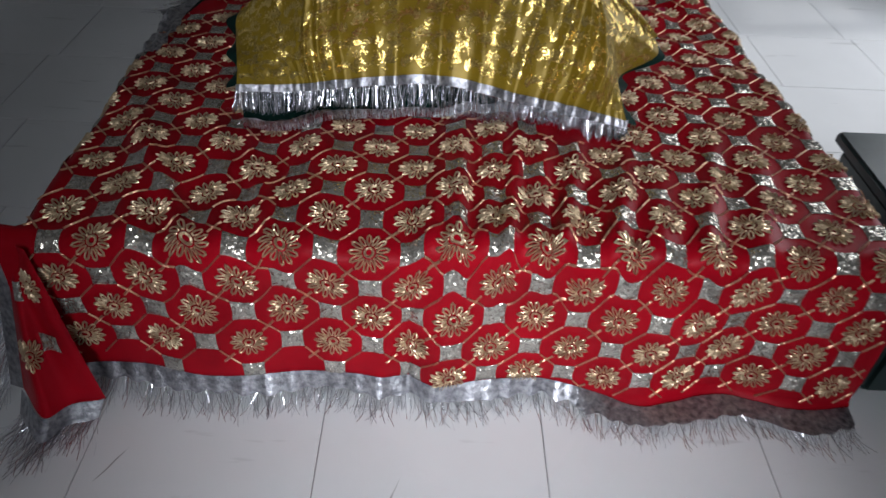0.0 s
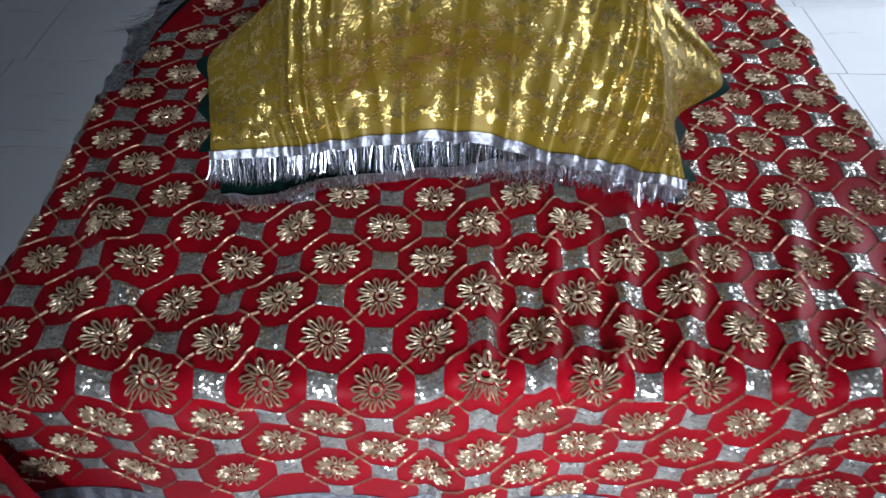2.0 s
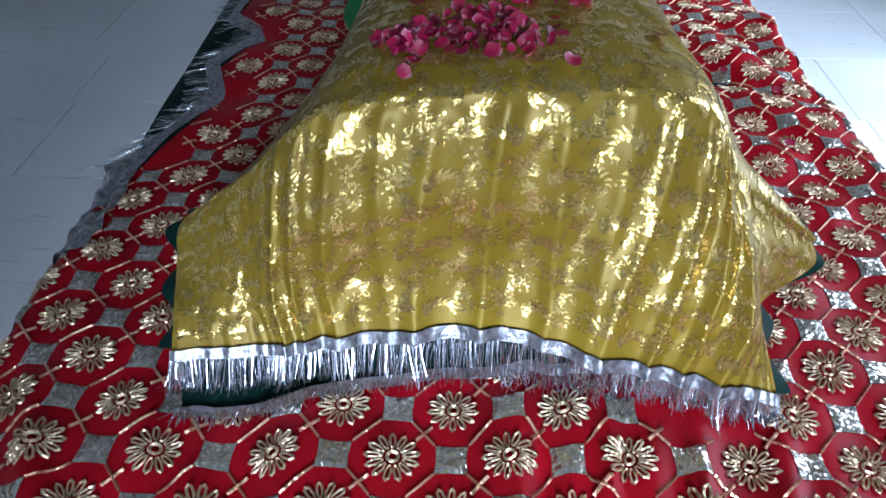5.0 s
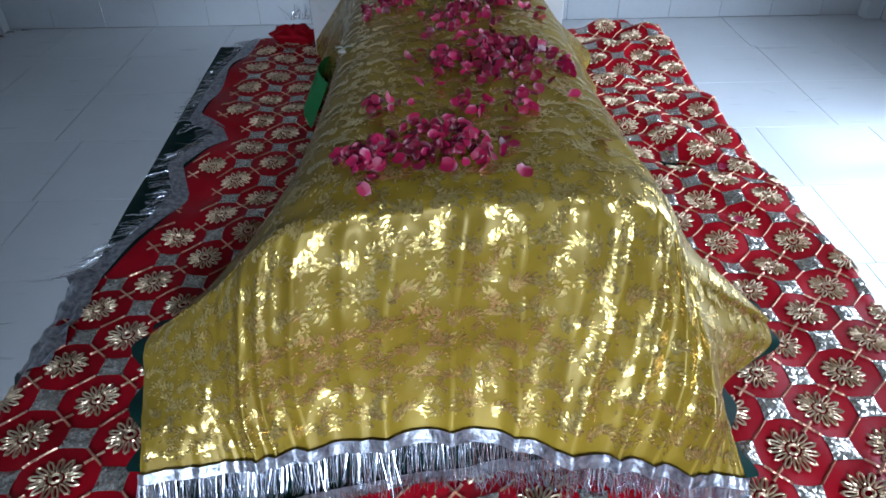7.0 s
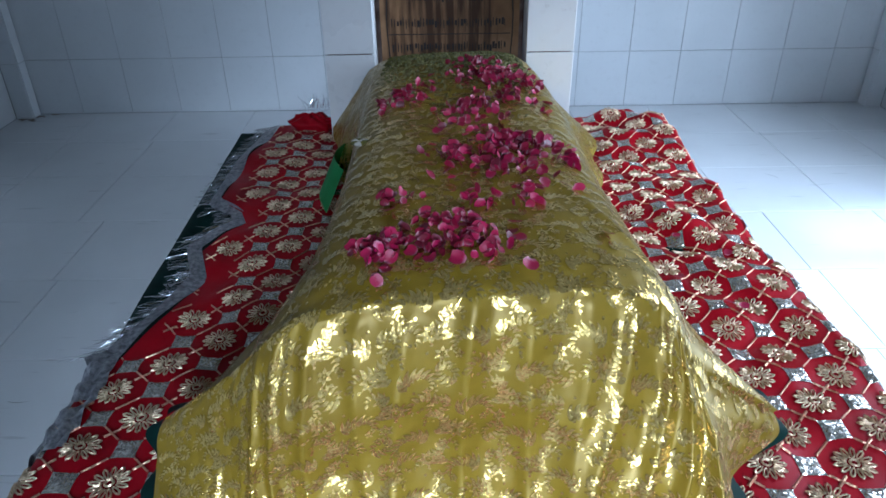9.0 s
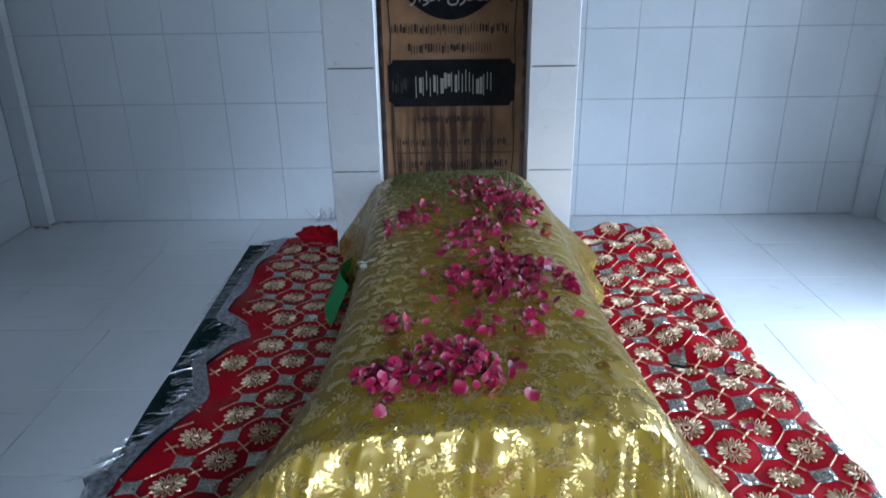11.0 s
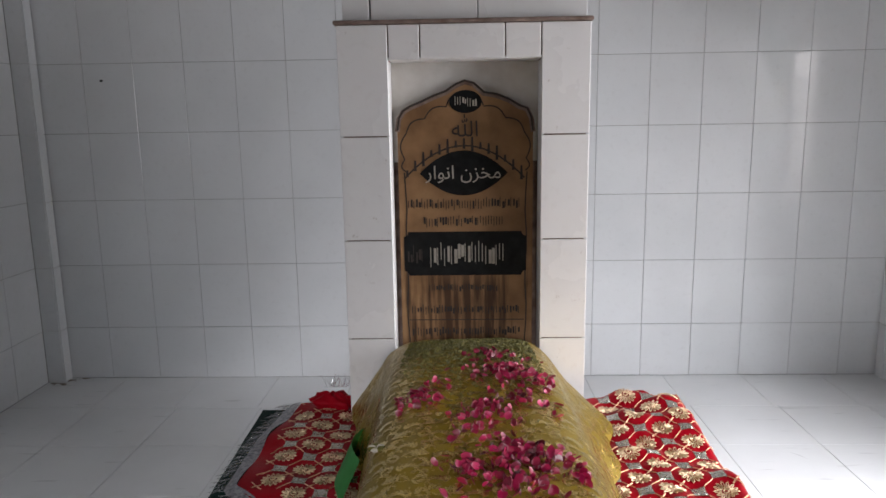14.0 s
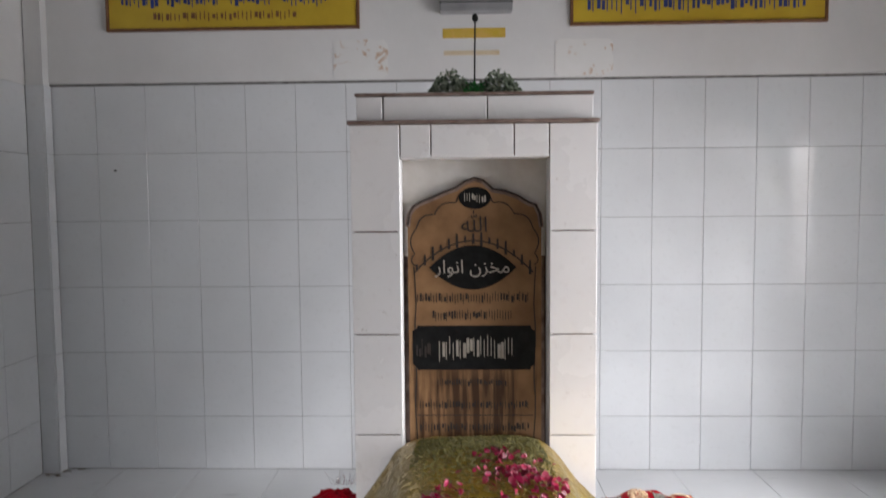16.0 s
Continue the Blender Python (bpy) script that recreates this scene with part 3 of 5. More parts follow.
# ---------------------------------------------------------------- gold cloth over the mound
CTRL = [
    [(-0.33, 2.585, 0.4), (-0.25, 2.59, 0.52), (-0.165, 2.592, 0.615), (0.04, 2.595, 0.632), (0.245, 2.592, 0.62), (0.37, 2.57, 0.49), (0.48, 2.48, 0.385)],
    [(-0.31, 2.38, 0.38), (-0.24, 2.35, 0.53), (-0.15, 2.33, 0.665), (0.045, 2.33, 0.69), (0.24, 2.33, 0.67), (0.35, 2.33, 0.52), (0.475, 2.35, 0.38)],
    [(-0.24, 2.07, 0.38), (-0.2, 2.07, 0.55), (-0.14, 2.07, 0.695), (0.05, 2.07, 0.715), (0.245, 2.07, 0.7), (0.345, 2.07, 0.54), (0.43, 2.08, 0.38)],
    [(-0.228, 1.8, 0.38), (-0.185, 1.8, 0.555), (-0.135, 1.8, 0.71), (0.05, 1.8, 0.735), (0.25, 1.8, 0.715), (0.345, 1.8, 0.55), (0.43, 1.82, 0.38)],
    [(-0.25, 1.5, 0.38), (-0.19, 1.5, 0.56), (-0.13, 1.5, 0.722), (0.05, 1.5, 0.748), (0.25, 1.5, 0.725), (0.35, 1.52, 0.555), (0.455, 1.55, 0.38)],
    [(-0.305, 1.3, 0.43), (-0.22, 1.27, 0.6), (-0.13, 1.22, 0.73), (0.05, 1.2, 0.755), (0.26, 1.22, 0.733), (0.385, 1.27, 0.56), (0.505, 1.33, 0.4)],
    [(-0.36, 1.17, 0.5), (-0.25, 1.14, 0.615), (-0.14, 1.115, 0.722), (0.05, 1.12, 0.752), (0.262, 1.14, 0.73), (0.338, 1.13, 0.634), (0.471, 1.2, 0.496)],
    [(-0.38, 1.125, 0.505), (-0.265, 1.095, 0.6), (-0.155, 1.075, 0.7), (0.05, 1.085, 0.728), (0.27, 1.105, 0.705), (0.34, 1.09, 0.598), (0.506, 1.16, 0.446)],
    [(-0.376, 1.07, 0.475), (-0.265, 1.05, 0.53), (-0.165, 1.04, 0.59), (0.045, 1.065, 0.63), (0.27, 1.07, 0.59), (0.351, 1.045, 0.55), (0.42, 1.09, 0.428)],
    [(-0.361, 1, 0.465), (-0.262, 1.01, 0.475), (-0.165, 1.03, 0.5), (0.04, 1.06, 0.525), (0.245, 1.03, 0.5), (0.352, 1, 0.488), (0.403, 1.01, 0.431)],
    [(-0.356, 0.955, 0.435), (-0.246, 0.975, 0.429), (-0.153, 1, 0.43), (0.034, 1.025, 0.433), (0.222, 1, 0.408), (0.328, 0.98, 0.396), (0.418, 0.962, 0.384)],
]


def catmull(p, t):
    n = len(p) - 1
    t = min(max(t, 0.0), 0.99999) * n
    i = int(t)
    f = t - i
    a, b, c, d = p[max(i - 1, 0)], p[i], p[i + 1], p[min(i + 2, n)]
    return 0.5 * (2 * b + (c - a) * f + (2 * a - 5 * b + 4 * c - d) * f * f + (3 * b - a - 3 * c + d) * f ** 3)


CV = [[Vector(p) for p in row] for row in CTRL]


def gold_plain(w, s):
    return catmull([catmull(row, w) for row in CV], s)


FOOT = 7 / 10
# pleats of the hanging end: place across, height, width, slant
PLEATS = [(0.265, 1.4, 0.027, -0.02), (0.305, 1.12, 0.021, -0.01), (0.352, 1.54, 0.03, 0), (0.4, 0.98, 0.024, 0.015), (0.452, 1.68, 0.036, -0.01), (0.505, 1.68, 0.027, 0.005),
          (0.548, 1.4, 0.024, 0.03), (0.6, 1.26, 0.033, 0.02), (0.648, 1.68, 0.03, -0.01), (0.7, 1.54, 0.027, 0.005), (0.752, 1.26, 0.033, 0.02), (0.83, 1.82, 0.045, 0.02)]


def gold(w, s):
    p = gold_plain(w, s)
    if s > FOOT - 0.05:
        t = min(1.0, (s - FOOT + 0.05) / (1 - FOOT))
        out = Vector((0, -0.85, 0.35))
        lean = w + 0.012 * math.sin(t * 2.0)
        f = 0.35 * n3(w * 22, t * 1.2, 4.0)
        for cw, high, wide, sl in PLEATS:
            d = (lean - cw - sl * t) / wide
            f += high * (math.exp(-abs(d) * (1.6 if d < 0 else 0.8)) - 0.08)
        p = p + out * (0.026 * f * (t ** 0.6) * (1.1 - 0.40 * t))
        p = p + out * 0.004 * n3(w * 55, t * 9, 6.0)
    else:
        p = p + Vector((0, 0, 1)) * (0.0035 * n3(p.x * 14, p.y * 9, 2.0) + 0.002 * n3(p.x * 40, p.y * 30, 5.0))
        side = abs(w - 0.5) * 2
        if side > 0.4:
            sg = -1 if w < 0.5 else 1
            k = (side - 0.4) / 0.6
            p = p + Vector((sg, 0, 0)) * k * (0.012 * math.sin(p.y * 23 + sg) + 0.010 * n3(p.y * 15, w * 6, 3.0))
    # long creases over the top
    d = (p.x - 0.18 + 0.55 * (p.y - 1.40)) / 0.012
    if s < FOOT and 1.15 < p.y < 1.75:
        p.z += 0.006 * math.exp(-d * d)
    return p


GW, GS = 230, 240
verts, uvs = [], []
for i in range(GW):
    w = i / (GW - 1)
    for j in range(GS):
        verts.append(gold(w, j / (GS - 1)))
        uvs.append((w * 1.15, j / (GS - 1) * 2.1))
gold_cloth = empty("gold_grave_cloth", (0.1, 1.8, 0.7), "gold brocade cloth with silver fringe draped over the grave mound", "cloth")
gm = mesh_from("brocade", verts, grid_faces(GW, GS), uvs)
gob = under(part("brocade", gm, M_GOLD, smooth=True), gold_cloth)


# woven foil: fronds, rosettes, curls and dots laid out by length along the cloth
GRID = np.array([[tuple(verts[i * GS + j]) for j in range(GS)] for i in range(GW)])
gu, gv = np.gradient(GRID, axis=0), np.gradient(GRID, axis=1)
GNORM = np.cross(gv, gu)
GNORM /= np.linalg.norm(GNORM, axis=2, keepdims=True)
arc_s = np.concatenate([[0], np.cumsum(np.linalg.norm(np.diff(np.array([gold_plain(0.5, j / 239) for j in range(240)]), axis=0), axis=1))])
arc_w = np.concatenate([[0], np.cumsum(np.linalg.norm(np.diff(np.array([gold_plain(i / 229, 0.72) for i in range(230)]), axis=0), axis=1))])


def on_gold(u, v, lift):
    """Points of the gold cloth u metres across from its west edge and v metres up from its foot hem."""
    a = np.interp(u, arc_w, np.arange(230.0)) * (GW - 1) / 229
    b = np.interp(arc_s[-1] - v, arc_s, np.arange(240.0)) * (GS - 1) / 239
    i, j = np.minimum(a.astype(int), GW - 2), np.minimum(b.astype(int), GS - 2)
    fa, fb = (a - i)[:, None], (b - j)[:, None]
    at = lambda g: g[i, j] * (1 - fa) * (1 - fb) + g[i + 1, j] * fa * (1 - fb) + g[i, j + 1] * (1 - fa) * fb + g[i + 1, j + 1] * fa * fb
    return at(GRID) + at(GNORM) * lift


def leaf_outline(x, y, ang, length, width, curl, blunt=0.5):
    """Cross-sections of one comma-shaped leaf from its stalk to its round tip."""
    pts, steps = [], 5
    for k in range(steps + 1):
        t = k / steps
        wd = width * (math.sin(math.pi * min(1.0, t ** (1 - 0.5 * blunt) * 0.93 + 0.05))) / 2
        a = ang + curl * t
        pts.append((x - wd * math.sin(a), y + wd * math.cos(a), x + wd * math.sin(a), y - wd * math.cos(a)))
        x, y = x + length / steps * math.cos(a), y + length / steps * math.sin(a)
    return pts


def damask():
    """One repeat of the weave, about 8 by 10 cm."""
    out = []
    for cx, cy, n, r in ((0.0, 0.0, 8, 0.0135), (0.052, 0.066, 6, 0.010), (0.036, 0.018, 5, 0.0065)):
        for k in range(n):
            a = 2 * math.pi * k / n + cx * 9
            out.append(leaf_outline(cx + 0.28 * r * math.cos(a), cy + 0.28 * r * math.sin(a), a, r * 0.78, r * 0.52, 0.0, 0.9))
        out.append(leaf_outline(cx - r * 0.16, cy, 0.0, r * 0.32, r * 0.34, 0.0, 0))
    for cx, cy, ang, turn, n, big in ((0.012, 0.026, 1.25, -2.3, 9, 0.026), (0.064, 0.092, 2.6, -2.5, 9, 0.023), (-0.030, 0.044, 2.0, 2.6, 8, 0.021), (0.040, -0.012, -0.3, 2.2, 7, 0.019), (-0.022, 0.088, 0.7, -2.4, 7, 0.018)):
        x, y, a = cx, cy, ang
        side = -1 if turn < 0 else 1
        for k in range(n):
            t = k / n
            size = big * (1 - 0.72 * t)
            out.append(leaf_outline(x, y, a - side * 1.15, size, size * 0.36, side * 1.25, 0.8))
            a += turn / n * (1 + t)
            x, y = x + 0.0058 * (1 - 0.5 * t) * math.cos(a), y + 0.0058 * (1 - 0.5 * t) * math.sin(a)
        out.append(leaf_outline(x, y, a, 0.006, 0.005, side * 1.5, 0.9))
    for k in range(14):
        q = k * 2.39996
        out.append(leaf_outline(0.018 + 0.0140 * math.sqrt(k) * math.cos(q), 0.045 + 0.0165 * math.sqrt(k) * math.sin(q), q, 0.0046, 0.0040, 0.3, 0.3))
    return out


RU, RV = 0.070, 0.094
cell = np.array(damask()).reshape(-1, 6, 2, 2)
uu_all = []
for iu in range(-1, 19):
    for iv in range(-1, 28):
        c = cell.copy()
        if (iu + iv) % 2:
            c[..., 0] = RU * 0.55 - c[..., 0]
        c[..., 0] += iu * RU
        c[..., 1] += iv * RV + (0.5 * RV if iu % 2 else 0.0)
        uu_all.append(c)
leaves = np.concatenate(uu_all)
keep = ((leaves[..., 0] > 0.006) & (leaves[..., 0] < arc_w[-1] - 0.006) & (leaves[..., 1] > 0.022) & (leaves[..., 1] < arc_s[-1] - 0.01)).all(axis=(1, 2))
leaves = leaves[keep]
fv = on_gold(leaves[..., 0].ravel(), leaves[..., 1].ravel(), 0.0011)
ff = [(12 * n + 2 * k, 12 * n + 2 * k + 1, 12 * n + 2 * k + 3, 12 * n + 2 * k + 2) for n in range(len(leaves)) for k in range(5)]
under(part("foil_weave", mesh_from("foil_weave", fv, ff), M_FOIL, label="bright gold foil leaves and rosettes", smooth=True, kind="stuff"), gold_cloth)

# silver ribbon and fringe on the foot hem, and the green lining below it
ws = [i / 220 for i in range(221)]
ha = [gold(w, 0.985) + Vector((0, -0.007, 0.004)) for w in ws]
hb = [gold(w, 1.0) + Vector((0, -0.011, -0.004)) for w in ws]
strip("hem_ribbon", ha, hb, M_SILVER, gold_cloth, "silver ribbon hem")


def rest_z(q):
    return red_top(q.x, max(q.y, front_y(q.x) + 0.04)) + (0.034 if q.x < 0.06 else 0.002)


tinsel("hem_fringe", [b.lerp(c, k / 6) for b, c in zip(hb, hb[1:]) for k in range(6)], gold_cloth, 0.062, 0.0010, lambda p: (0, -0.75 if p.x < 0.06 else -0.35, -1), 12, 0.5, rest_z, 1, 0.16)
lining = empty("green_lining_cloth", (0.1, 1.2, 0.5), "dark green cloth with silver hem under the gold brocade", "cloth")
la, lb, lc, ld = [], [], [], []
for w in ws:
    p = gold_plain(w, 1.0)
    fore = lerp_table(w, [(0.0, 0.032), (0.3, 0.028), (0.56, 0.006), (0.7, -0.02)])
    la.append(gold(w, 1.0) + Vector((0, 0.022, -0.022)))
    y = p.y - fore
    lb.append(Vector((p.x + 0.02 * (1 - w), y, red_top(p.x, y) + 0.022)))
    lc.append(lb[-1] + Vector((0, -0.006, -0.012)))
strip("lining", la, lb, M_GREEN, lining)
strip("hem_ribbon", [p + Vector((0, -0.003, 0.008)) for p in lb], lc, M_SILVER, lining, "silver ribbon hem")
tinsel("hem_fringe", [b.lerp(c, k / 4) for b, c in zip(lc, lc[1:]) for k in range(4)], lining, 0.045, 0.0010, lambda p: (0, -0.8, -0.6), 13, 0.5, rest_z, 1, 0.3)
for side, ww in (("west", 0.0), ("east", 1.0)):
    a = [gold(ww, 0.55 + 0.45 * k / 60) + Vector((0, 0.006, 0)) for k in range(61)]
    sx = -1 if ww == 0 else 1
    b = [p + Vector((sx * (0.016 + 0.010 * math.sin(k * 0.35)), 0.01, -0.012)) for k, p in enumerate(a)]
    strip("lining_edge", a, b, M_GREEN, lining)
ga = [Vector((-0.235 - 0.04 * math.sin(k / 14 * math.pi), 2.05 + 0.26 * k / 14, PZ + 0.14 - 0.012 * k / 14)) for k in range(15)]
gb = [p + Vector((-0.055, 0.0, -0.12)) for p in ga]
strip("green_corner", ga, gb, M_GREENC, lining, "bright green cotton corner")

# the mound itself, under the cloths
verts, faces = [], []
for j in range(20):
    s = j / 19 * FOOT
    for i in range(21):
        p = gold_plain(0.08 + 0.84 * i / 20, s)
        verts.append((p.x * 0.93 + 0.008, min(p.y, 2.58) + 0.02 * (1 if j > 17 else 0), max(PZ, PZ + (p.z - PZ) * 0.93)))
tagged(part("grave_mound", mesh_from("grave_mound", verts, [(a, d, c, b) for a, b, c, d in grid_faces(20, 21)]), M_PLASTER), "raised plastered grave mound under the cloths", "grave")

# ---------------------------------------------------------------- embroidery on the red cloth
A = 0.0718


def covered(x, y):
    """Whether the gold cloth lies over this spot of the platform."""
    if y < lerp_table(x, [(-0.36, 0.96), (-0.165, 1.03), (0.035, 1.055), (0.22, 0.995), (0.385, 0.885)]):
        return False
    lo = lerp_table(y, [(0.96, -0.345), (1.13, -0.36), (1.30, -0.29), (1.5, -0.235), (1.9, -0.215), (2.6, -0.31)])
    hi = lerp_table(y, [(0.90, 0.37), (1.08, 0.41), (1.2, 0.52), (1.33, 0.495), (1.55, 0.445), (1.85, 0.42), (2.1, 0.42), (2.6, 0.46)])
    return lo + 0.02 < x < hi - 0.02


def site(i, j):
    x, v = -0.069 + i * A, 0.012 + j * A
    x += 0.010 * n3(x * 3, v * 3, 8.0)
    v += 0.010 * n3(x * 3, v * 3, 15.0)
    return x, v


def on_cloth(x, v, m=0.0):
    y = front_y(x) + max(v, 0)
    return lerp_table(y, XL) + m < x < lerp_table(y, XR) - m and -hem(x) + m < v < V_BACK - m and not covered(x, y)


def west_margin(x, v):
    """The plain strip of satin along the silver edge."""
    y = front_y(x) + v
    return y > 1.42 and x < lerp_table(y, XL) + 0.055


def sewn(x, v, lift):
    return red(x, v) + red_n(x, v) * lift


def corner_sewn(x, v, lift):
    """As sewn(), for the hanging corner: x metres round it, v metres down."""
    a, q, e = v / 0.32, x / 0.14, 0.01
    n = (corner(a + e, q) - corner(a - e, q)).cross(corner(a, q + e) - corner(a, q - e)).normalized()
    return corner(a, q) + n * (lift if n.y < 0 else -lift)


def flower(x, v, rot, R, sewn=sewn):
    verts, faces = [], []
    P = 13
    for k in range(P):
        a = rot + k * 2 * math.pi / P
        ca, sa = math.cos(a), math.sin(a)
        base = len(verts)
        N = 7
        for q in range(N):
            th = 2 * math.pi * q / N
            r = R * (0.64 + 0.36 * math.cos(th))
            wd = R * 0.172 * math.sin(th) * (0.55 + 0.45 * (r / R))
            r2 = R * (0.64 + 0.23 * math.cos(th))
            wd2 = wd * 0.30
            for rr, ww, h in ((r, wd, 0.0022), (0.5 * (r + r2), 0.5 * (wd + wd2), 0.0048), (r2, wd2, 0.0024)):
                verts.append(sewn(x + rr * ca - ww * sa, v + rr * sa + ww * ca, h))
        for q in range(N):
            b0, b1 = base + 3 * q, base + 3 * ((q + 1) % N)
            faces += [(b0, b1, b1 + 1, b0 + 1), (b0 + 1, b1 + 1, b1 + 2, b0 + 2)]
    base = len(verts)
    for q in range(10):
        th = 2 * math.pi * q / 10
        for rr, h in ((0.26, 0.003), (0.21, 0.0065), (0.13, 0.003)):
            verts.append(sewn(x + R * rr * math.cos(th), v + R * rr * math.sin(th), h))
    for q in range(10):
        b0, b1 = base + 3 * q, base + 3 * ((q + 1) % 10)
        faces += [(b0, b1, b1 + 1, b0 + 1), (b0 + 1, b1 + 1, b1 + 2, b0 + 2)]
    return mesh_from("flower", verts, faces)


def sequin_square(x, v, h, sewn=sewn):
    verts, faces = [], []
    N = 6
    for i in range(N):
        for j in range(N):
            a, b = -1 + 2 * i / (N - 1), -1 + 2 * j / (N - 1)
            pinch = 1 - 0.09 * (1 - b * b) if abs(a) > 0.2 else 1
            pinch2 = 1 - 0.09 * (1 - a * a) if abs(b) > 0.2 else 1
            verts.append(sewn(x + h * a * pinch, v + h * b * pinch2, 0.0035 if max(abs(a), abs(b)) < 0.99 else 0.0012))
    return mesh_from("sequin_square", verts, grid_faces(N, N))


rnd = random.Random(11)
braid_v, braid_f = [], []


def braid(a, b, width, steps=7, lift=0.003):
    dx, dv = b[0] - a[0], b[1] - a[1]
    L = math.hypot(dx, dv)
    px, pv = -dv / L * width / 2, dx / L * width / 2
    start = None
    for k in range(steps + 1):
        t = k / steps
        x, v = a[0] + dx * t, a[1] + dv * t
        if not on_cloth(x, v, 0.004):
            start = None
            continue
        base = len(braid_v)
        braid_v.extend([sewn(x - px, v - pv, lift * 0.5), sewn(x, v, lift + 0.0012), sewn(x + px, v + pv, lift * 0.5)])
        if start is not None:
            for o in (0, 1):
                braid_f.append((start + o, base + o, base + o + 1, start + o + 1))
        start = base


for i in range(-10, 15):
    for j in range(-6, 31):
        x, v = site(i, j)
        if (i + j) % 2 == 0:
            if on_cloth(x, v, 0.016) and not west_margin(x, v):
                under(part("flower", flower(x, v, rnd.uniform(0, 0.5), 0.0350 * rnd.uniform(0.94, 1.05)), M_FLOWER), cloth)
            for di, dj in ((1, 1),):
                x2, v2 = site(i + di, j + dj)
                dx, dv = x2 - x, v2 - v
                braid((x + dx * 0.36, v + dv * 0.36), (x2 - dx * 0.36, v2 - dv * 0.36), 0.0052, 4)
        else:
            if on_cloth(x, v, 0.012) and not west_margin(x, v):
                under(part("sequin_square", sequin_square(x, v, 0.0205), M_SEQUIN, label="silver sequin square"), cloth)
            # octagon sides run from this square's corners to the next squares
            for di, dj in ((1, 1), (1, -1)):
                x2, v2 = site(i + di, j + dj)
                sx, sv = 0.0208, 0.0208 * dj
                braid((x + sx, v + sv), (x2 - sx, v2 - sv), 0.0036, 5)
under(part("braid_lattice", mesh_from("braid_lattice", braid_v, braid_f), M_BRAID, label="thin gold braid lattice", kind="stuff"), cloth)

for x, v in ((0.045, 0.07), (0.095, 0.20)):
    under(part("flower", flower(x, v, 0.2, 0.032, corner_sewn), M_FLOWER), cloth)
for x, v in ((0.100, 0.085), (0.045, 0.185)):
    under(part("sequin_square", sequin_square(x, v, 0.018, corner_sewn), M_SEQUIN, label="silver sequin square"), cloth)

# bunched end of the red cloth by the pillar
bmv = []
for k in range(40):
    for q in range(14):
        a, b = k / 39 * 2 * math.pi, q / 13 * math.pi
        r = 0.038 * (1 + 0.5 * n3(math.cos(a) * 2, math.sin(a) * 2, b * 2))
        bmv.append((-0.42 + 2.0 * r * math.sin(b) * math.cos(a), 2.68 + r * math.sin(b) * math.sin(a), PZ + 0.035 + 0.9 * r * math.cos(b)))
under(part("bunched_end", mesh_from("bunched_end", bmv, grid_faces(40, 14)), M_RED, smooth=True), cloth)
tinsel("end_fringe", [Vector((-0.44 + 0.1 * k / 30, 2.68, PZ + 0.09)) for k in range(31)], cloth, 0.05, 0.0012, lambda p: (0.2, 0, 1), 17, 0.2, None, 2, 0.6)

# ---------------------------------------------------------------- tiled pillar with the gravestone
PX0, PX1, PY, PZT = -0.347, 0.424, 2.60, 1.628
pillar = empty("tiled_pillar", (0.05, PY, 0), "white glazed tile pillar holding the gravestone in a recess", "pillar")
RX0, RX1, RZ = -0.193, 0.277, 1.516      # the recess
D = 0.009


def core(lo, hi):
    under(part("masonry", box_bm(lo, hi), M_EDGE), pillar)


core((PX0 + D, PY + D, 0), (RX0 - D, 2.98, PZT - D))
core((RX1 + D, PY + D, 0), (PX1 - D, 2.98, PZT - D))
core((RX0 - D, 2.72, 0), (RX1 + D, 2.98, RZ))
core((RX0 - D, PY + D, RZ + D), (RX1 + D, 2.98, PZT - D))


def ptile(lo, hi):
    under(part("tile", box_bm(lo, hi, 0.0015, 1), M_PILLAR), pillar)


g = 0.002
pz = [0.0, 0.31, 0.632, 0.958, 1.286, PZT - 0.006]
for z0, z1 in zip(pz, pz[1:]):
    top_row = z1 > 1.5
    ptile((PX0, PY, z0 + g), (RX0 if not top_row else RX0, PY + D, z1 - g))
    ptile((RX1, PY, z0 + g), (PX1, PY + D, z1 - g))
    for xa, xb in ((PX0, PX0 + D), (PX1 - D, PX1)):
        ptile((xa, PY + D + g, z0 + g), (xb, 2.80 - g, z1 - g))
        ptile((xa, 2.80 + g, z0 + g), (xb, 2.98, z1 - g))
hx = [RX0 + g, -0.094, 0.166, RX1 - g]
for xa, xb in zip(hx, hx[1:]):
    ptile((xa + g, PY, RZ + 0.003), (xb - g, PY + D, PZT - 0.008))
# plaster jambs and soffit of the recess
for nm, lo, hi in (("jamb", (RX0 - D, PY + D, 0.0), (RX0, 2.72, RZ)), ("jamb", (RX1, PY + D, 0.0), (RX1 + D, 2.72, RZ)), ("soffit", (RX0, PY + D, RZ), (RX1, 2.72, RZ + D))):
    under(part(nm, box_bm(lo, hi, 0.002, 1), M_PLASTER), pillar)
under(part("plaster_back", box_bm((RX0, 2.705, 1.2), (RX1, 2.72, RZ), 0.001, 1), mottled("cream_plaster", (0.52, 0.49, 0.45), (0.68, 0.66, 0.63), 9, 0.8)), pillar)
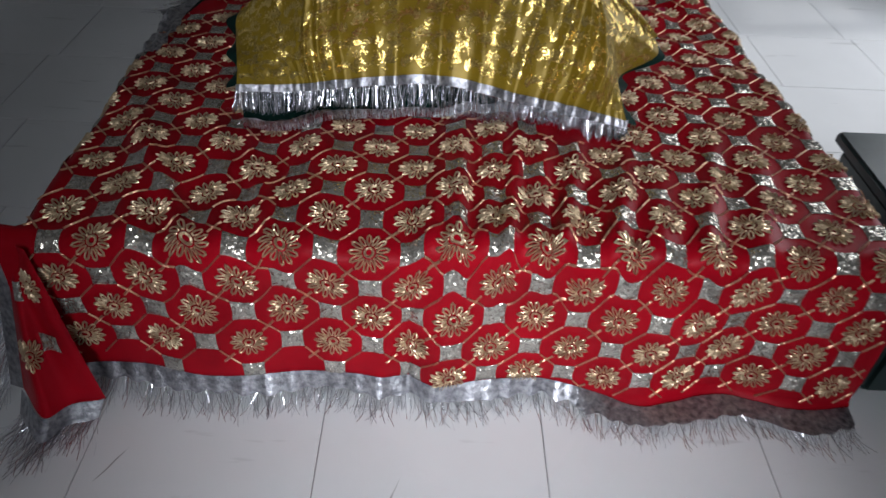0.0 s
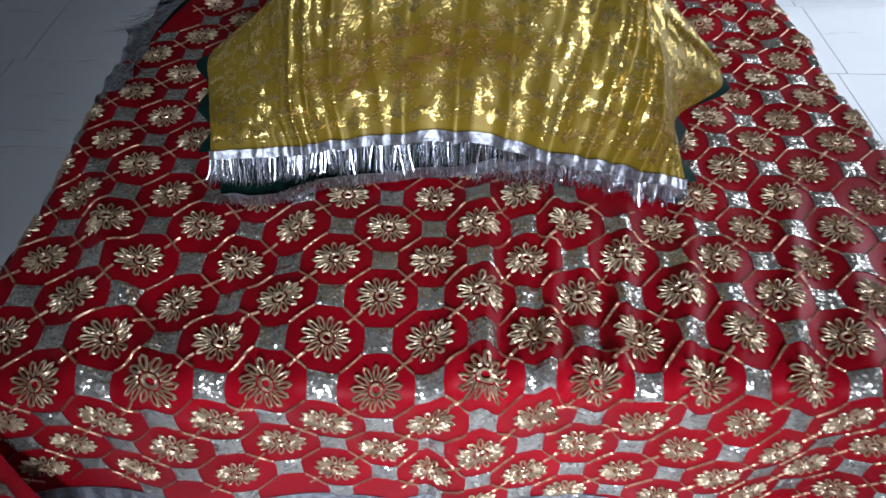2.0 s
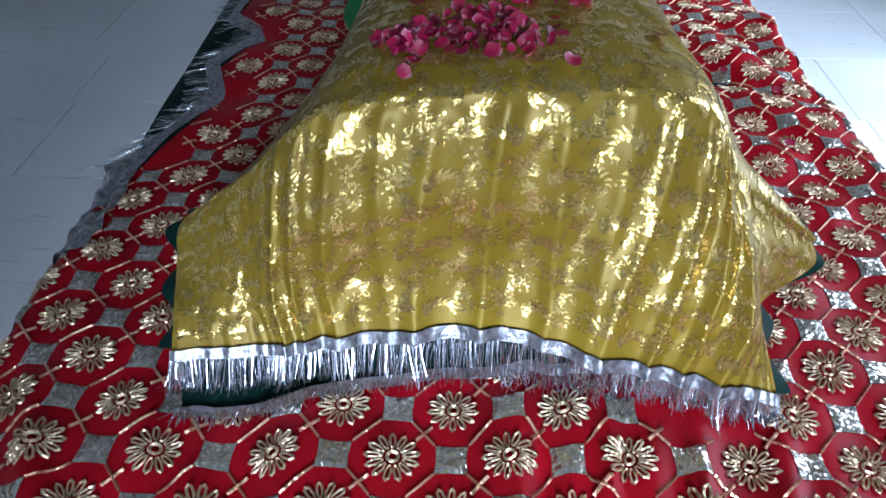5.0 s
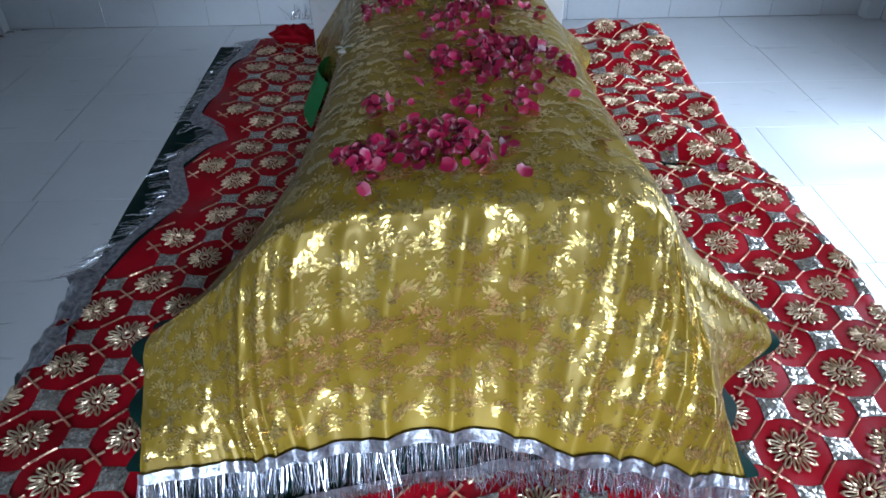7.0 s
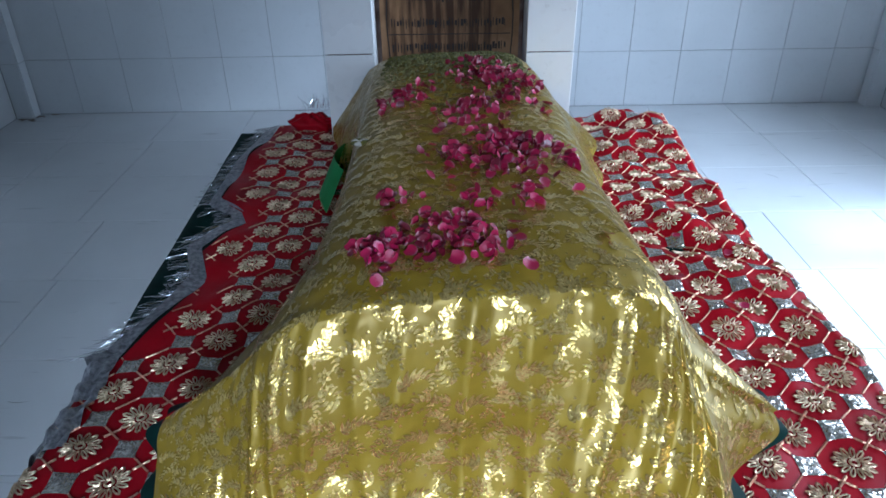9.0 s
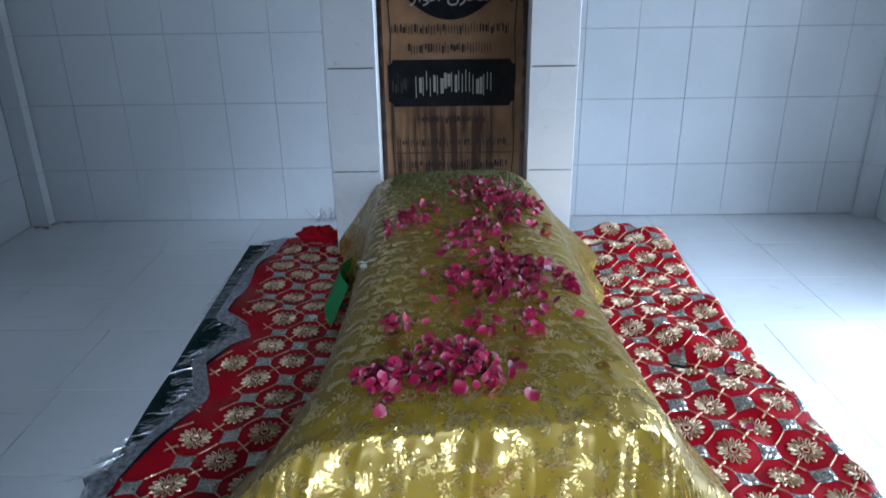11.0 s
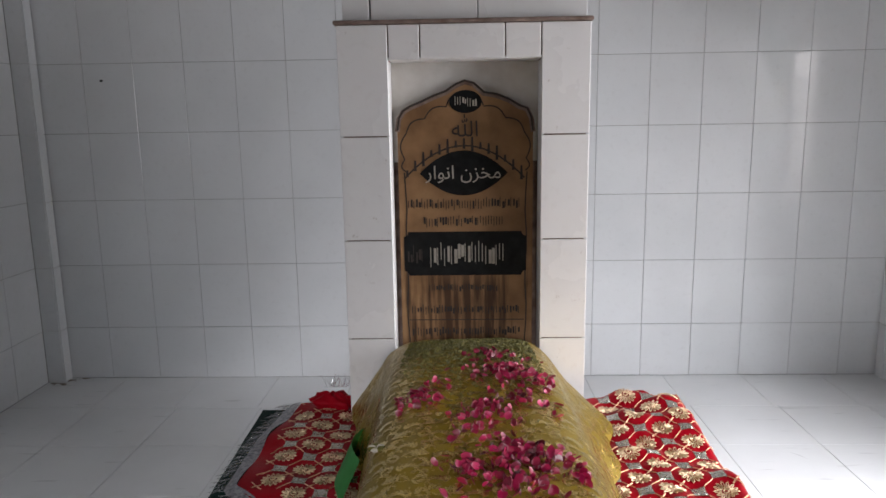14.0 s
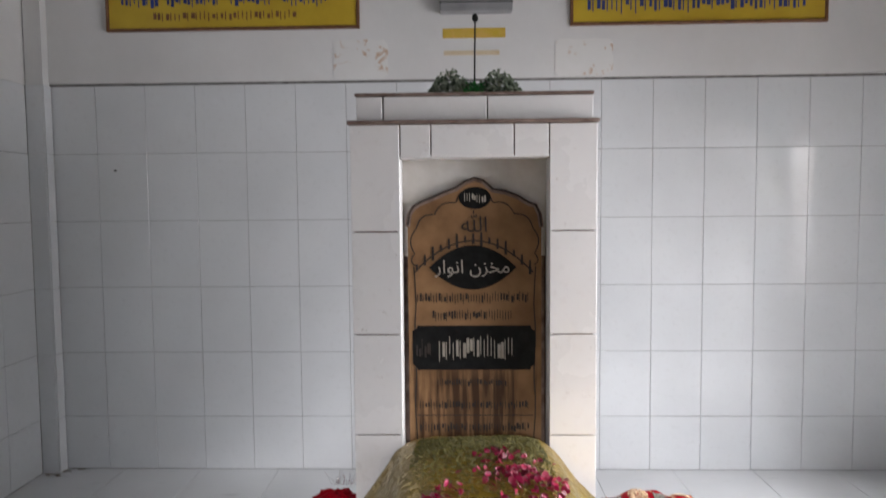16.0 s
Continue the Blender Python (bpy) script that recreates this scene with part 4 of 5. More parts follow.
# raw brown edges of the cap tiles, and the step on top
under(part("cap_edge", box_bm((PX0 - 0.008, PY - 0.008, PZT - 0.006), (PX1 + 0.006, 2.99, PZT + 0.006), 0.002, 1), M_EDGE, label="raw brown tile edge"), pillar)
under(part("cap_step", box_bm((PX0 + 0.02, PY + 0.04, PZT + 0.006), (PX1 - 0.012, 2.96, PZT + 0.085), 0.002, 1), M_GROUT), pillar)
for xa, xb in ((PX0 + 0.016, PX0 + 0.098), (PX0 + 0.104, 0.082), (0.086, PX1 - 0.008)):
    ptile((xa, PY + 0.032, PZT + 0.008), (xb, PY + 0.04, PZT + 0.083))
under(part("cap_edge", box_bm((PX0 + 0.012, PY + 0.026, PZT + 0.085), (PX1 - 0.006, 2.965, PZT + 0.095), 0.002, 1), M_EDGE, label="raw brown tile edge"), pillar)

# gravestone: a slab with a cusped arch
stone = empty("gravestone", (0.06, 2.69, 0.4), "brown stained marble gravestone with cusped arch and painted inscriptions", "gravestone")
SX, SW = 0.064, 0.218


def arch():
    """Worn outline of the stained head, from the west springing to the east one."""
    half = [(0.0, 1.487), (0.028, 1.474), (0.060, 1.452), (0.100, 1.440), (0.140, 1.424), (0.175, 1.408), (0.198, 1.396), (0.212, 1.368), (SW, 1.33)]
    r = random.Random(6)
    return [(SX - x, z + r.uniform(-0.003, 0.003)) for x, z in half[::-1]] + [(SX + x, z + r.uniform(-0.003, 0.003)) for x, z in half[1:]]


def cusped_line():
    """Painted line of lobes and cusps inside the stone's head, from west to east."""
    cusps = [(0.0, 1.452), (0.060, 1.409), (0.130, 1.372), (0.190, 1.326), (0.196, 1.243), (0.186, 1.20)]
    east = []
    for (xa, za), (xb, zb) in zip(cusps, cusps[1:]):
        for k in range(8):
            t = k / 8
            nx, nz = zb - za, xa - xb
            L = math.hypot(nx, nz)
            b = 0.016 * math.sin(math.pi * t)
            east.append((xa + (xb - xa) * t - nx / L * b, za + (zb - za) * t - nz / L * b))
    return [(SX - x, z) for x, z in east[::-1]] + [(SX + x, z) for x, z in east[1:]]


bm = bmesh.new()
outline = [(SX - SW, 0.40)] + arch() + [(SX + SW, 0.40)]
f = bm.faces.new([bm.verts.new((x, 2.702, z)) for x, z in outline])
ext = bmesh.ops.extrude_face_region(bm, geom=[f])
for v in ext["geom"]:
    if isinstance(v, bmesh.types.BMVert):
        v.co.y = 2.685
bmesh.ops.recalc_face_normals(bm, faces=bm.faces[:])
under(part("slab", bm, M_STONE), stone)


def painted(name, pts, mat, y, label="", depth=0.0015):
    bm = bmesh.new()
    f = bm.faces.new([bm.verts.new((x, y, z)) for x, z in pts])
    e = bmesh.ops.extrude_face_region(bm, geom=[f])
    for v in e["geom"]:
        if isinstance(v, bmesh.types.BMVert):
            v.co.y = y - depth
    bmesh.ops.recalc_face_normals(bm, faces=bm.faces[:])
    return under(part(name, bm, mat, label=label), stone)


def line_of(name, pts, width, mat, y, depth=0.0012):
    vv, ff = [], []
    for k, (x, z) in enumerate(pts):
        a, b = pts[max(k - 1, 0)], pts[min(k + 1, len(pts) - 1)]
        dx, dz = b[0] - a[0], b[1] - a[1]
        L = math.hypot(dx, dz) or 1
        vv += [(x - dz / L * width / 2, y - depth, z + dx / L * width / 2), (x + dz / L * width / 2, y - depth, z - dx / L * width / 2)]
    for k in range(len(pts) - 1):
        ff.append((2 * k, 2 * k + 1, 2 * k + 3, 2 * k + 2))
    return under(part(name, mesh_from(name, vv, ff), mat), stone)


FY = 2.685
rim = arch()
for off, wd, mt in ((0.0, 0.016, M_EDGE), (0.004, 0.006, M_INK)):
    line_of("soot_rim", [(x, z + off + 0.002 * math.sin(k * 2.3)) for k, (x, z) in enumerate(rim)], wd, mt, FY, 0.0006 + off * 0.1)
line_of("border_line", cusped_line(), 0.004, M_INK, FY)
for sx in (-1, 1):
    line_of("side_line", [(SX + sx * (0.196 + 0.003 * math.sin(k * 1.7)), 0.45 + 0.75 * k / 12) for k in range(13)], 0.004, M_INK, FY)
painted("oval", [(SX + 0.002 + 0.052 * math.cos(a * math.pi / 16), 1.424 + 0.036 * math.sin(a * math.pi / 16)) for a in range(32)], M_BLACK, FY, "black painted oval")
eye_pts = []
for k in range(17):
    t = -1 + 2 * k / 16
    eye_pts.append((SX - 0.006 + 0.143 * t, 1.197 + 0.073 * (1 - t * t)))
for k in range(1, 16):
    t = 1 - 2 * k / 16
    eye_pts.append((SX - 0.006 + 0.143 * t, 1.197 - 0.073 * (1 - t * t)))
painted("lens_panel", eye_pts, M_BLACK, FY, "black painted lens shape")
px0, px1, pz0, pz1, nt_ = -0.142, 0.262, 0.858, 1.005, 0.016
plq = []
for (cx, cz), (s0, s1) in (((px0, pz0), (90, 0)), ((px1, pz0), (180, 90)), ((px1, pz1), (270, 180)), ((px0, pz1), (360, 270))):
    for k in range(6):
        a = radians(s0 + (s1 - s0) * k / 5)
        plq.append((cx + nt_ * math.cos(a), cz + nt_ * math.sin(a)))
painted("name_panel", plq, M_BLACK, FY, "black painted panel with cream lettering")

# lettering: two readable words, the rest plain strokes of its size
WORDS = "\ufead\ufe8d\ufeee\ufee7\ufe8d \ufee5\ufeb0\ufea8\ufee3"


def lettering(name, body, size, x, z, mat, y):
    c = bpy.data.curves.new(name, "FONT")
    c.body, c.size, c.align_x, c.align_y, c.extrude = body, size, "CENTER", "CENTER", 0.0006
    ob = new(name, c)
    ob.data.materials.append(mat)
    ob.matrix_world = pose(x, y, z, 90, 0, 0)
    ob.parent = stone
    ob.matrix_parent_inverse = Matrix.Translation(stone.location).inverted()
    return ob


lettering("inscription", WORDS, 0.060, SX - 0.006, 1.197, M_CREAM, FY - 0.0024)
lettering("inscription", "\ufdf2", 0.07, SX + 0.0, 1.335, M_INK, FY - 0.0024)


def bars(x0, x1, z, h, mat, y, n, seed, name="text_bar", parent=None, tall=0.5):
    """A line of unreadable writing as plain bars."""
    r = random.Random(seed)
    x = x0
    vv, ff = [], []
    step = (x1 - x0) / n
    for k in range(n):
        w = step * r.uniform(0.55, 0.9)
        hh = h * r.uniform(0.55, 1.0)
        zz = z + r.uniform(-0.2, 0.2) * h
        if r.random() < tall:
            w, hh = step * 0.26, h * r.uniform(0.9, 1.25)
        b = len(vv)
        vv += [(x, y, zz - hh / 2), (x + w, y, zz - hh / 2), (x + w, y, zz + hh / 2), (x, y, zz + hh / 2)]
        ff.append((b, b + 1, b + 2, b + 3))
        x += step
    return under(part(name, mesh_from(name, vv, ff), mat), parent or stone)


bars(0.032, 0.104, 1.424, 0.026, M_CREAM, FY - 0.0026, 9, 1)
bars(-0.055, 0.195, 0.930, 0.056, M_TAN, FY - 0.0026, 22, 2, tall=0.55)
bars(-0.13, -0.075, 0.925, 0.045, M_INK, FY - 0.0026, 6, 3)
bars(-0.125, 0.245, 1.097, 0.026, M_INK, FY - 0.0014, 42, 4)
bars(-0.075, 0.190, 1.040, 0.026, M_INK, FY - 0.0014, 30, 5)
bars(-0.06, 0.17, 0.815, 0.020, M_INK, FY - 0.0014, 30, 6)
bars(-0.12, 0.245, 0.740, 0.024, M_INK, FY - 0.0014, 40, 7)
bars(-0.12, 0.245, 0.665, 0.024, M_INK, FY - 0.0014, 40, 8)
line_of("rule", [(-0.13, 0.705), (0.255, 0.705)], 0.003, M_INK, FY)
for k in range(15):           # arched line of writing over the lens shape
    t = -1 + 2 * k / 14
    x, z = SX - 0.004 + 0.185 * t, 1.292 - 0.095 * t * t
    h = 0.022 + 0.012 * ((k * 7) % 3)
    painted("text_bar", [(x - 0.0045, z - h / 2), (x + 0.0045, z - h / 2), (x + 0.003, z + h / 2), (x - 0.003, z + h / 2)], M_INK, FY)
line_of("arch_stroke", [(SX - 0.004 + 0.195 * (-1 + k / 10), 1.285 - 0.105 * (-1 + k / 10) ** 2) for k in range(21)], 0.005, M_INK, FY)

stone.location += Vector((-0.022, 0, -0.033))

# ---------------------------------------------------------------- things on and over the pillar
garland = empty("garland_bundle", (0.07, 2.82, PZT + 0.095), "green and white garland bundle lying on the pillar top", "garland")
rnd = random.Random(21)
for cx, top in ((-0.005, 0.104), (0.155, 0.100), (0.075, 0.060)):
    vv, ff = [], []
    for k in range(620):
        a, b = rnd.uniform(0, 2 * math.pi), rnd.uniform(0, 1)
        r = 0.066 * math.sqrt(rnd.random())
        p = Vector((cx + 1.15 * r * math.cos(a), 2.79 + 0.6 * r * math.sin(a), PZT + 0.097 + top * (1 - (r / 0.075) ** 2) * rnd.uniform(0.35, 1)))
        d = Vector((rnd.gauss(0, 1), rnd.gauss(0, 1), rnd.gauss(-0.6, 0.8))).normalized() * 0.024
        s = d.cross(Vector((rnd.gauss(0, 1), rnd.gauss(0, 1), rnd.gauss(0, 1)))).normalized() * 0.005
        for q in (p - d * 0.5, p + d * 0.5):
            q.z = max(q.z, PZT + 0.0965)
        b0 = len(vv)
        p1 = p + d * 0.5
        p1.z = max(p1.z, PZT + 0.0965)
        vv += [p - s, p + s, p1 + s * 0.4, p1 - s * 0.4]
        ff.append((b0, b0 + 1, b0 + 2, b0 + 3))
    under(part("leaf_clump", mesh_from("leaf_clump", vv, ff), M_GARLAND if cx != 0.075 else M_GREENC, kind="stuff"), garland)
bm = box_bm((-0.06, 2.76, PZT + 0.0955), (0.21, 2.83, PZT + 0.112), 0.006)
under(part("garland_base", bm, M_GREEN), garland)


def rod(p, q, r0, r1, seg=8):
    bm = bmesh.new()
    p, q = Vector(p), Vector(q)
    bmesh.ops.create_cone(bm, cap_ends=True, segments=seg, radius1=r0, radius2=r1, depth=(q - p).length)
    bmesh.ops.transform(bm, matrix=Matrix.Translation((p + q) / 2) @ (q - p).to_track_quat("Z", "Y").to_matrix().to_4x4(), verts=bm.verts)
    return bm


stick = empty("incense_stick", (0.075, 2.80, PZT + 0.1), "thin black rod with a dark knob standing in the garland", "stick")
under(part("rod", rod((0.074, 2.80, PZT + 0.1), (0.078, 2.80, 2.0), 0.0032, 0.0026), M_BLACK), stick)
kb = bmesh.new()
bmesh.ops.create_icosphere(kb, subdivisions=2, radius=0.011)
for v in kb.verts:
    v.co = Vector((v.co.x, v.co.y, v.co.z * 1.4)) * (1 + 0.15 * n3(v.co.x * 90, v.co.y * 90, v.co.z * 90)) + Vector((0.078, 2.80, 2.005))
under(part("knob", kb, M_BLACK, smooth=True), stick)

garland.location.x -= 0.028
stick.location += Vector((-0.028, 0, -0.01))
WY = Y1 - 0.012
# repaired patches, tape marks and a grey box on the wall
for x0, x1, z0, z1, sd in ((-0.64, -0.36, 1.998, 2.19, 1), (0.46, 0.75, 1.998, 2.18, 2)):
    bm = bmesh.new()
    pts = []
    r = random.Random(sd)
    for k in range(36):
        a = k / 36 * 2 * math.pi
        cx, cz = math.cos(a), math.sin(a)
        m = max(abs(cx), abs(cz))
        pts.append(((x0 + x1) / 2 + (x1 - x0) / 2 * cx / m * r.uniform(0.95, 1.0), (z0 + z1) / 2 + (z1 - z0) / 2 * cz / m * r.uniform(0.93, 1.0)))
    fc = bm.faces.new([bm.verts.new((x, WY + 0.002, z)) for x, z in pts])
    e = bmesh.ops.extrude_face_region(bm, geom=[fc])
    for v in e["geom"]:
        if isinstance(v, bmesh.types.BMVert):
            v.co.y = WY - 0.003
    bmesh.ops.recalc_face_normals(bm, faces=bm.faces[:])
    tagged(part("wall_patch", bm, M_PATCH), "rough repaired plaster patch with brown stains", "patch", kind="structure")
M_TAPE = mottled("yellow_tape", (0.55, 0.38, 0.03), (0.66, 0.42, 0.10), 20, 0.5)
M_TAPE2 = mottled("faded_tape", (0.60, 0.47, 0.30), (0.68, 0.58, 0.42), 20, 0.7)
tagged(part("tape_strip", box_bm((-0.09, WY - 0.003, 2.188), (0.22, WY + 0.001, 2.236), 0.001, 1), M_TAPE), "yellow adhesive strip stuck on the white wall", "tape")
tagged(part("tape_strip", box_bm((-0.085, WY - 0.003, 2.105), (0.19, WY + 0.001, 2.127), 0.001, 1), M_TAPE2), "faded brownish tape mark on the white wall", "tape")
M_GREY = mottled("grey_metal", (0.30, 0.30, 0.31), (0.40, 0.40, 0.41), 8, 0.4, 0.4)
gb_ = empty("wall_box", (0.06, WY, 2.4), "grey metal box fixed high on the white wall", "box")
under(part("case", box_bm((-0.10, WY - 0.08, 2.302), (0.25, WY + 0.001, 2.60), 0.006), M_GREY), gb_)
under(part("lid_seam", box_bm((-0.102, WY - 0.082, 2.34), (0.252, WY - 0.02, 2.344)), M_BLACK), gb_)


def signboard(x0, x1, z0, z1, lean, rows, label):
    s = empty("signboard", ((x0 + x1) / 2, WY, z0), label, "sign", group="signboards on the wall")
    under(part("panel", box_bm((x0, WY - 0.014, z0), (x1, WY - 0.004, z1), 0.002, 1), M_YELLOW), s)
    t = 0.014
    for lo, hi in (((x0 - t, WY - 0.022, z0 - t), (x1 + t, WY, z0)), ((x0 - t, WY - 0.022, z1), (x1 + t, WY, z1 + t)),
                   ((x0 - t, WY - 0.022, z0), (x0, WY, z1)), ((x1, WY - 0.022, z0), (x1 + t, WY, z1))):
        under(part("frame_rail", box_bm(lo, hi, 0.002, 1), M_RUST), s)
    for a, b, z, h, mat, n, sd in rows:
        bars(a, b, z, h, mat, WY - 0.0155, n, sd, parent=s, tall=0.45)
    return s


signboard(-1.755, -0.515, 2.256, 2.80, 0, [(-1.69, -1.50, 2.392, 0.055, M_BLUE, 9, 31), (-1.46, -1.19, 2.392, 0.055, M_BLUE, 13, 32), (-1.14, -0.93, 2.392, 0.055, M_BLUE, 10, 33),
          (-0.88, -0.65, 2.392, 0.055, M_BLUE, 11, 34), (-1.53, -0.81, 2.312, 0.035, M_RUST, 34, 35), (-1.6, -0.7, 2.55, 0.09, M_BLUE, 26, 36)], "yellow enamel signboard with blue lettering in a rusty frame")
signboard(0.55, 1.765, 2.252, 2.79, 0, [(0.62, 1.68, 2.345, 0.075, M_BLUE, 46, 41), (0.64, 1.68, 2.53, 0.09, M_BLUE, 40, 42)], "yellow enamel signboard with dark script in a rusty frame")

# a nail hole and old dirt on the tiles
bm = bmesh.new()
bmesh.ops.create_icosphere(bm, subdivisions=1, radius=0.010)
for v in bm.verts:
    v.co = Vector((v.co.x - 1.765, v.co.y * 0.25 + Y1 - 0.001, v.co.z * 0.6 + 1.555))
tagged(part("nail", bm, M_BLACK), "dark nail stub in the white wall tiles", "nail")
M_DIRT = mottled("old_dirt", (0.16, 0.13, 0.10), (0.34, 0.29, 0.24), 40, 0.95)
rnd = random.Random(77)
for cx, cy, n in ((X0 + 0.10, Y1 - 0.03, 16), (X0 + 0.05, 3.86, 10), (X0 + 0.16, Y1 - 0.012, 8)):
    bm = bmesh.new()
    for k in range(n):
        r = rnd.uniform(0.003, 0.010)
        g_ = bmesh.ops.create_icosphere(bm, subdivisions=1, radius=r)
        ox, oy = rnd.gauss(0, 0.025), -abs(rnd.gauss(0, 0.012))
        for v in g_["verts"]:
            v.co = Vector((v.co.x * 1.6 + cx + ox, v.co.y + cy + oy, abs(v.co.z) * 0.5))
    tagged(part("corner_dirt", bm, M_DIRT, kind="stuff"), "crumbs of brown dirt swept into the corner", "dirt")

# dark metal box beside the platform
mb = empty("donation_box", (1.09, 0.82, 0), "dark green metal box with a flat lid standing on the floor", "box")
under(part("body", box_bm((0.895, 0.62, 0.0), (1.28, 1.02, 0.325), 0.012), M_BOX), mb)
under(part("lid", box_bm((0.88, 0.605, 0.325), (1.295, 1.035, 0.352), 0.006), mottled("lid_paint", (0.012, 0.028, 0.03), (0.03, 0.055, 0.055), 12, 0.35), label="dark teal painted lid"), mb)
under(part("hinge", box_bm((0.95, 1.032, 0.315), (1.01, 1.044, 0.345), 0.002, 1), M_GREY), mb)

# ---------------------------------------------------------------- petals
grid = [[gold(i / 60, j / 80 * FOOT) for j in range(81)] for i in range(61)]
flat = np.array([[p.x, p.y, p.z] for row in grid for p in row])


def mound_z(x, y):
    d = (flat[:, 0] - x) ** 2 + (flat[:, 1] - y) ** 2
    k = np.argsort(d)[:3]
    return float(flat[k, 2].mean())


rnd = random.Random(5)


def petal_into(vv, ff, uu, x, y, z, size, tip):
    m = Matrix.Translation((x, y, z)) @ Euler((rnd.gauss(0, tip), rnd.gauss(0, tip), rnd.uniform(0, 6.28))).to_matrix().to_4x4()
    cup = rnd.uniform(0.15, 0.6)
    base = len(vv)
    for j in range(5):
        t = j / 4
        wd = (0.16 + 0.84 * math.sin(math.pi * min(1.0, 0.08 + 0.72 * t)) ** 0.8) * 0.5
        for i in range(4):
            u = -1 + 2 * i / 3
            lx, ly = u * wd * size, (t - 0.5) * size
            lz = cup * size * (0.35 * u * u * wd * 2 + 0.35 * (t - 0.4) ** 2)
            q = m @ Vector((lx, ly, lz + 0.002))
            q.z = max(q.z, z - 0.004)
            vv.append(q)
            uu.append((i / 3, t))
    for j in range(4):
        for i in range(3):
            b = base + j * 4 + i
            ff.append((b, b + 1, b + 5, b + 4))


# heaps: centre, spread, number of petals
HEAPS = [(0.108, 2.189, 0.055, 0.05, 57), (0.124, 2.02, 0.06, 0.06, 87), (0.199, 1.964, 0.05, 0.05, 49), (0.079, 1.726, 0.055, 0.075, 83), (0.161, 1.829, 0.06, 0.04, 38), (-0.067, 1.842, 0.045, 0.03, 57), (-0.026, 1.93, 0.03, 0.02, 15), (0.089, 1.546, 0.05, 0.05, 68), (0.166, 1.523, 0.065, 0.045, 98), (0.041, 1.484, 0.04, 0.045, 45), (0.121, 1.429, 0.06, 0.03, 49), (-0.053, 1.32, 0.022, 0.016, 17), (0.075, 1.32, 0.025, 0.012, 15), (0.139, 1.323, 0.022, 0.02, 19), (0.029, 1.221, 0.04, 0.035, 83), (0.064, 1.188, 0.035, 0.03, 45), (-0.05, 1.187, 0.035, 0.022, 57), (-0.066, 1.159, 0.016, 0.022, 26)]
for cx, cy, sx, sy, n in HEAPS:
    vv, ff, uu = [], [], []
    for k in range(int(n * 0.9)):
        x, y = cx + rnd.gauss(0, sx * 0.66), cy + rnd.gauss(0, sy * 0.80)
        x = min(max(x, -0.12), 0.24)
        pile = 0.022 * math.exp(-((x - cx) / sx) ** 2 - ((y - cy) / sy) ** 2)
        petal_into(vv, ff, uu, x, y, mound_z(x, y) + 0.004 + pile * rnd.random(), rnd.uniform(0.010, 0.019), 0.95)
    tagged(part("rose_petal_heap", mesh_from("rose_petal_heap", vv, ff, uu), M_PETAL, smooth=True, kind="stuff"), "heap of loose magenta rose petals on gold cloth", "petals", "rose petals")
LOOSE = [(0.003, 1.15), (0.036, 1.148), (0.121, 1.134), (0.235, 1.224), (-0.099, 1.205), (0.112, 1.24), (0.115, 1.197), (0.226, 1.752), (0.234, 1.826), (0.01, 1.612), (-0.07, 1.351), (-0.059, 1.288), (0.158, 1.354), (0.193, 1.406), (-0.002, 1.539), (-0.003, 1.412), (0.248, 2.057), (-0.007, 2.066)]
for x, y in LOOSE:
    vv, ff, uu = [], [], []
    petal_into(vv, ff, uu, x, y, mound_z(x, y) + 0.004, rnd.uniform(0.016, 0.022), 0.35)
    tagged(part("rose_petal", mesh_from("rose_petal", vv, ff, uu), M_PETAL, smooth=True), "single magenta rose petal lying on gold cloth", "petal", "rose petals")
for x, y in ((0.605, 1.61), (0.58, 1.91), (0.63, 1.60), (0.53, 1.71), (0.68, 1.83)):
    vv, ff, uu = [], [], []
    petal_into(vv, ff, uu, x, y, red_top(x, y) + 0.006, 0.020, 0.3)
    tagged(part("rose_petal", mesh_from("rose_petal", vv, ff, uu), M_PETAL, smooth=True), "single magenta rose petal lying on red cloth", "petal", "rose petals")
# dried green buds strewn over the head end
vv, ff = [], []
for k in range(4200):
    y = 2.52 - abs(rnd.gauss(0, 0.27))
    x = rnd.uniform(-0.14, 0.23)
    if y < 1.25 or (y < 2.0 and rnd.random() < 0.45 and x < 0.0):
        continue
    p = Vector((x, y, mound_z(x, y) + 0.003))
    d = Vector((rnd.gauss(0, 1), rnd.gauss(0, 1), rnd.gauss(0, 0.3))).normalized() * rnd.uniform(0.003, 0.0065)
    s = Vector((-d.y, d.x, 0)).normalized() * rnd.uniform(0.0012, 0.0024)
    b = len(vv)
    vv += [p - d, p + s, p + d, p - s, p + Vector((0, 0, 0.003))]
    ff += [(b, b + 1, b + 4), (b + 1, b + 2, b + 4), (b + 2, b + 3, b + 4), (b + 3, b, b + 4)]
tagged(part("dried_buds", mesh_from("dried_buds", vv, ff), M_CHIP, kind="stuff"), "tiny dried green flower buds strewn on gold cloth", "flower buds")
bud = empty("white_flower", (-0.135, 1.633, mound_z(-0.135, 1.633)), "small withered white flower lying on gold cloth", "flower")
for k in range(7):
    bm = bmesh.new()
    bmesh.ops.create_icosphere(bm, subdivisions=1, radius=0.007)
    a = k * 0.9
    for v in bm.verts:
        v.co = Vector((v.co.x * 1.4 - 0.135 + 0.010 * math.cos(a), v.co.y + 1.633 + 0.010 * math.sin(a), v.co.z * 0.6 + mound_z(-0.135, 1.633) + 0.008))
    under(part("bloom", bm, M_CREAM if k % 2 else M_CHIP), bud)

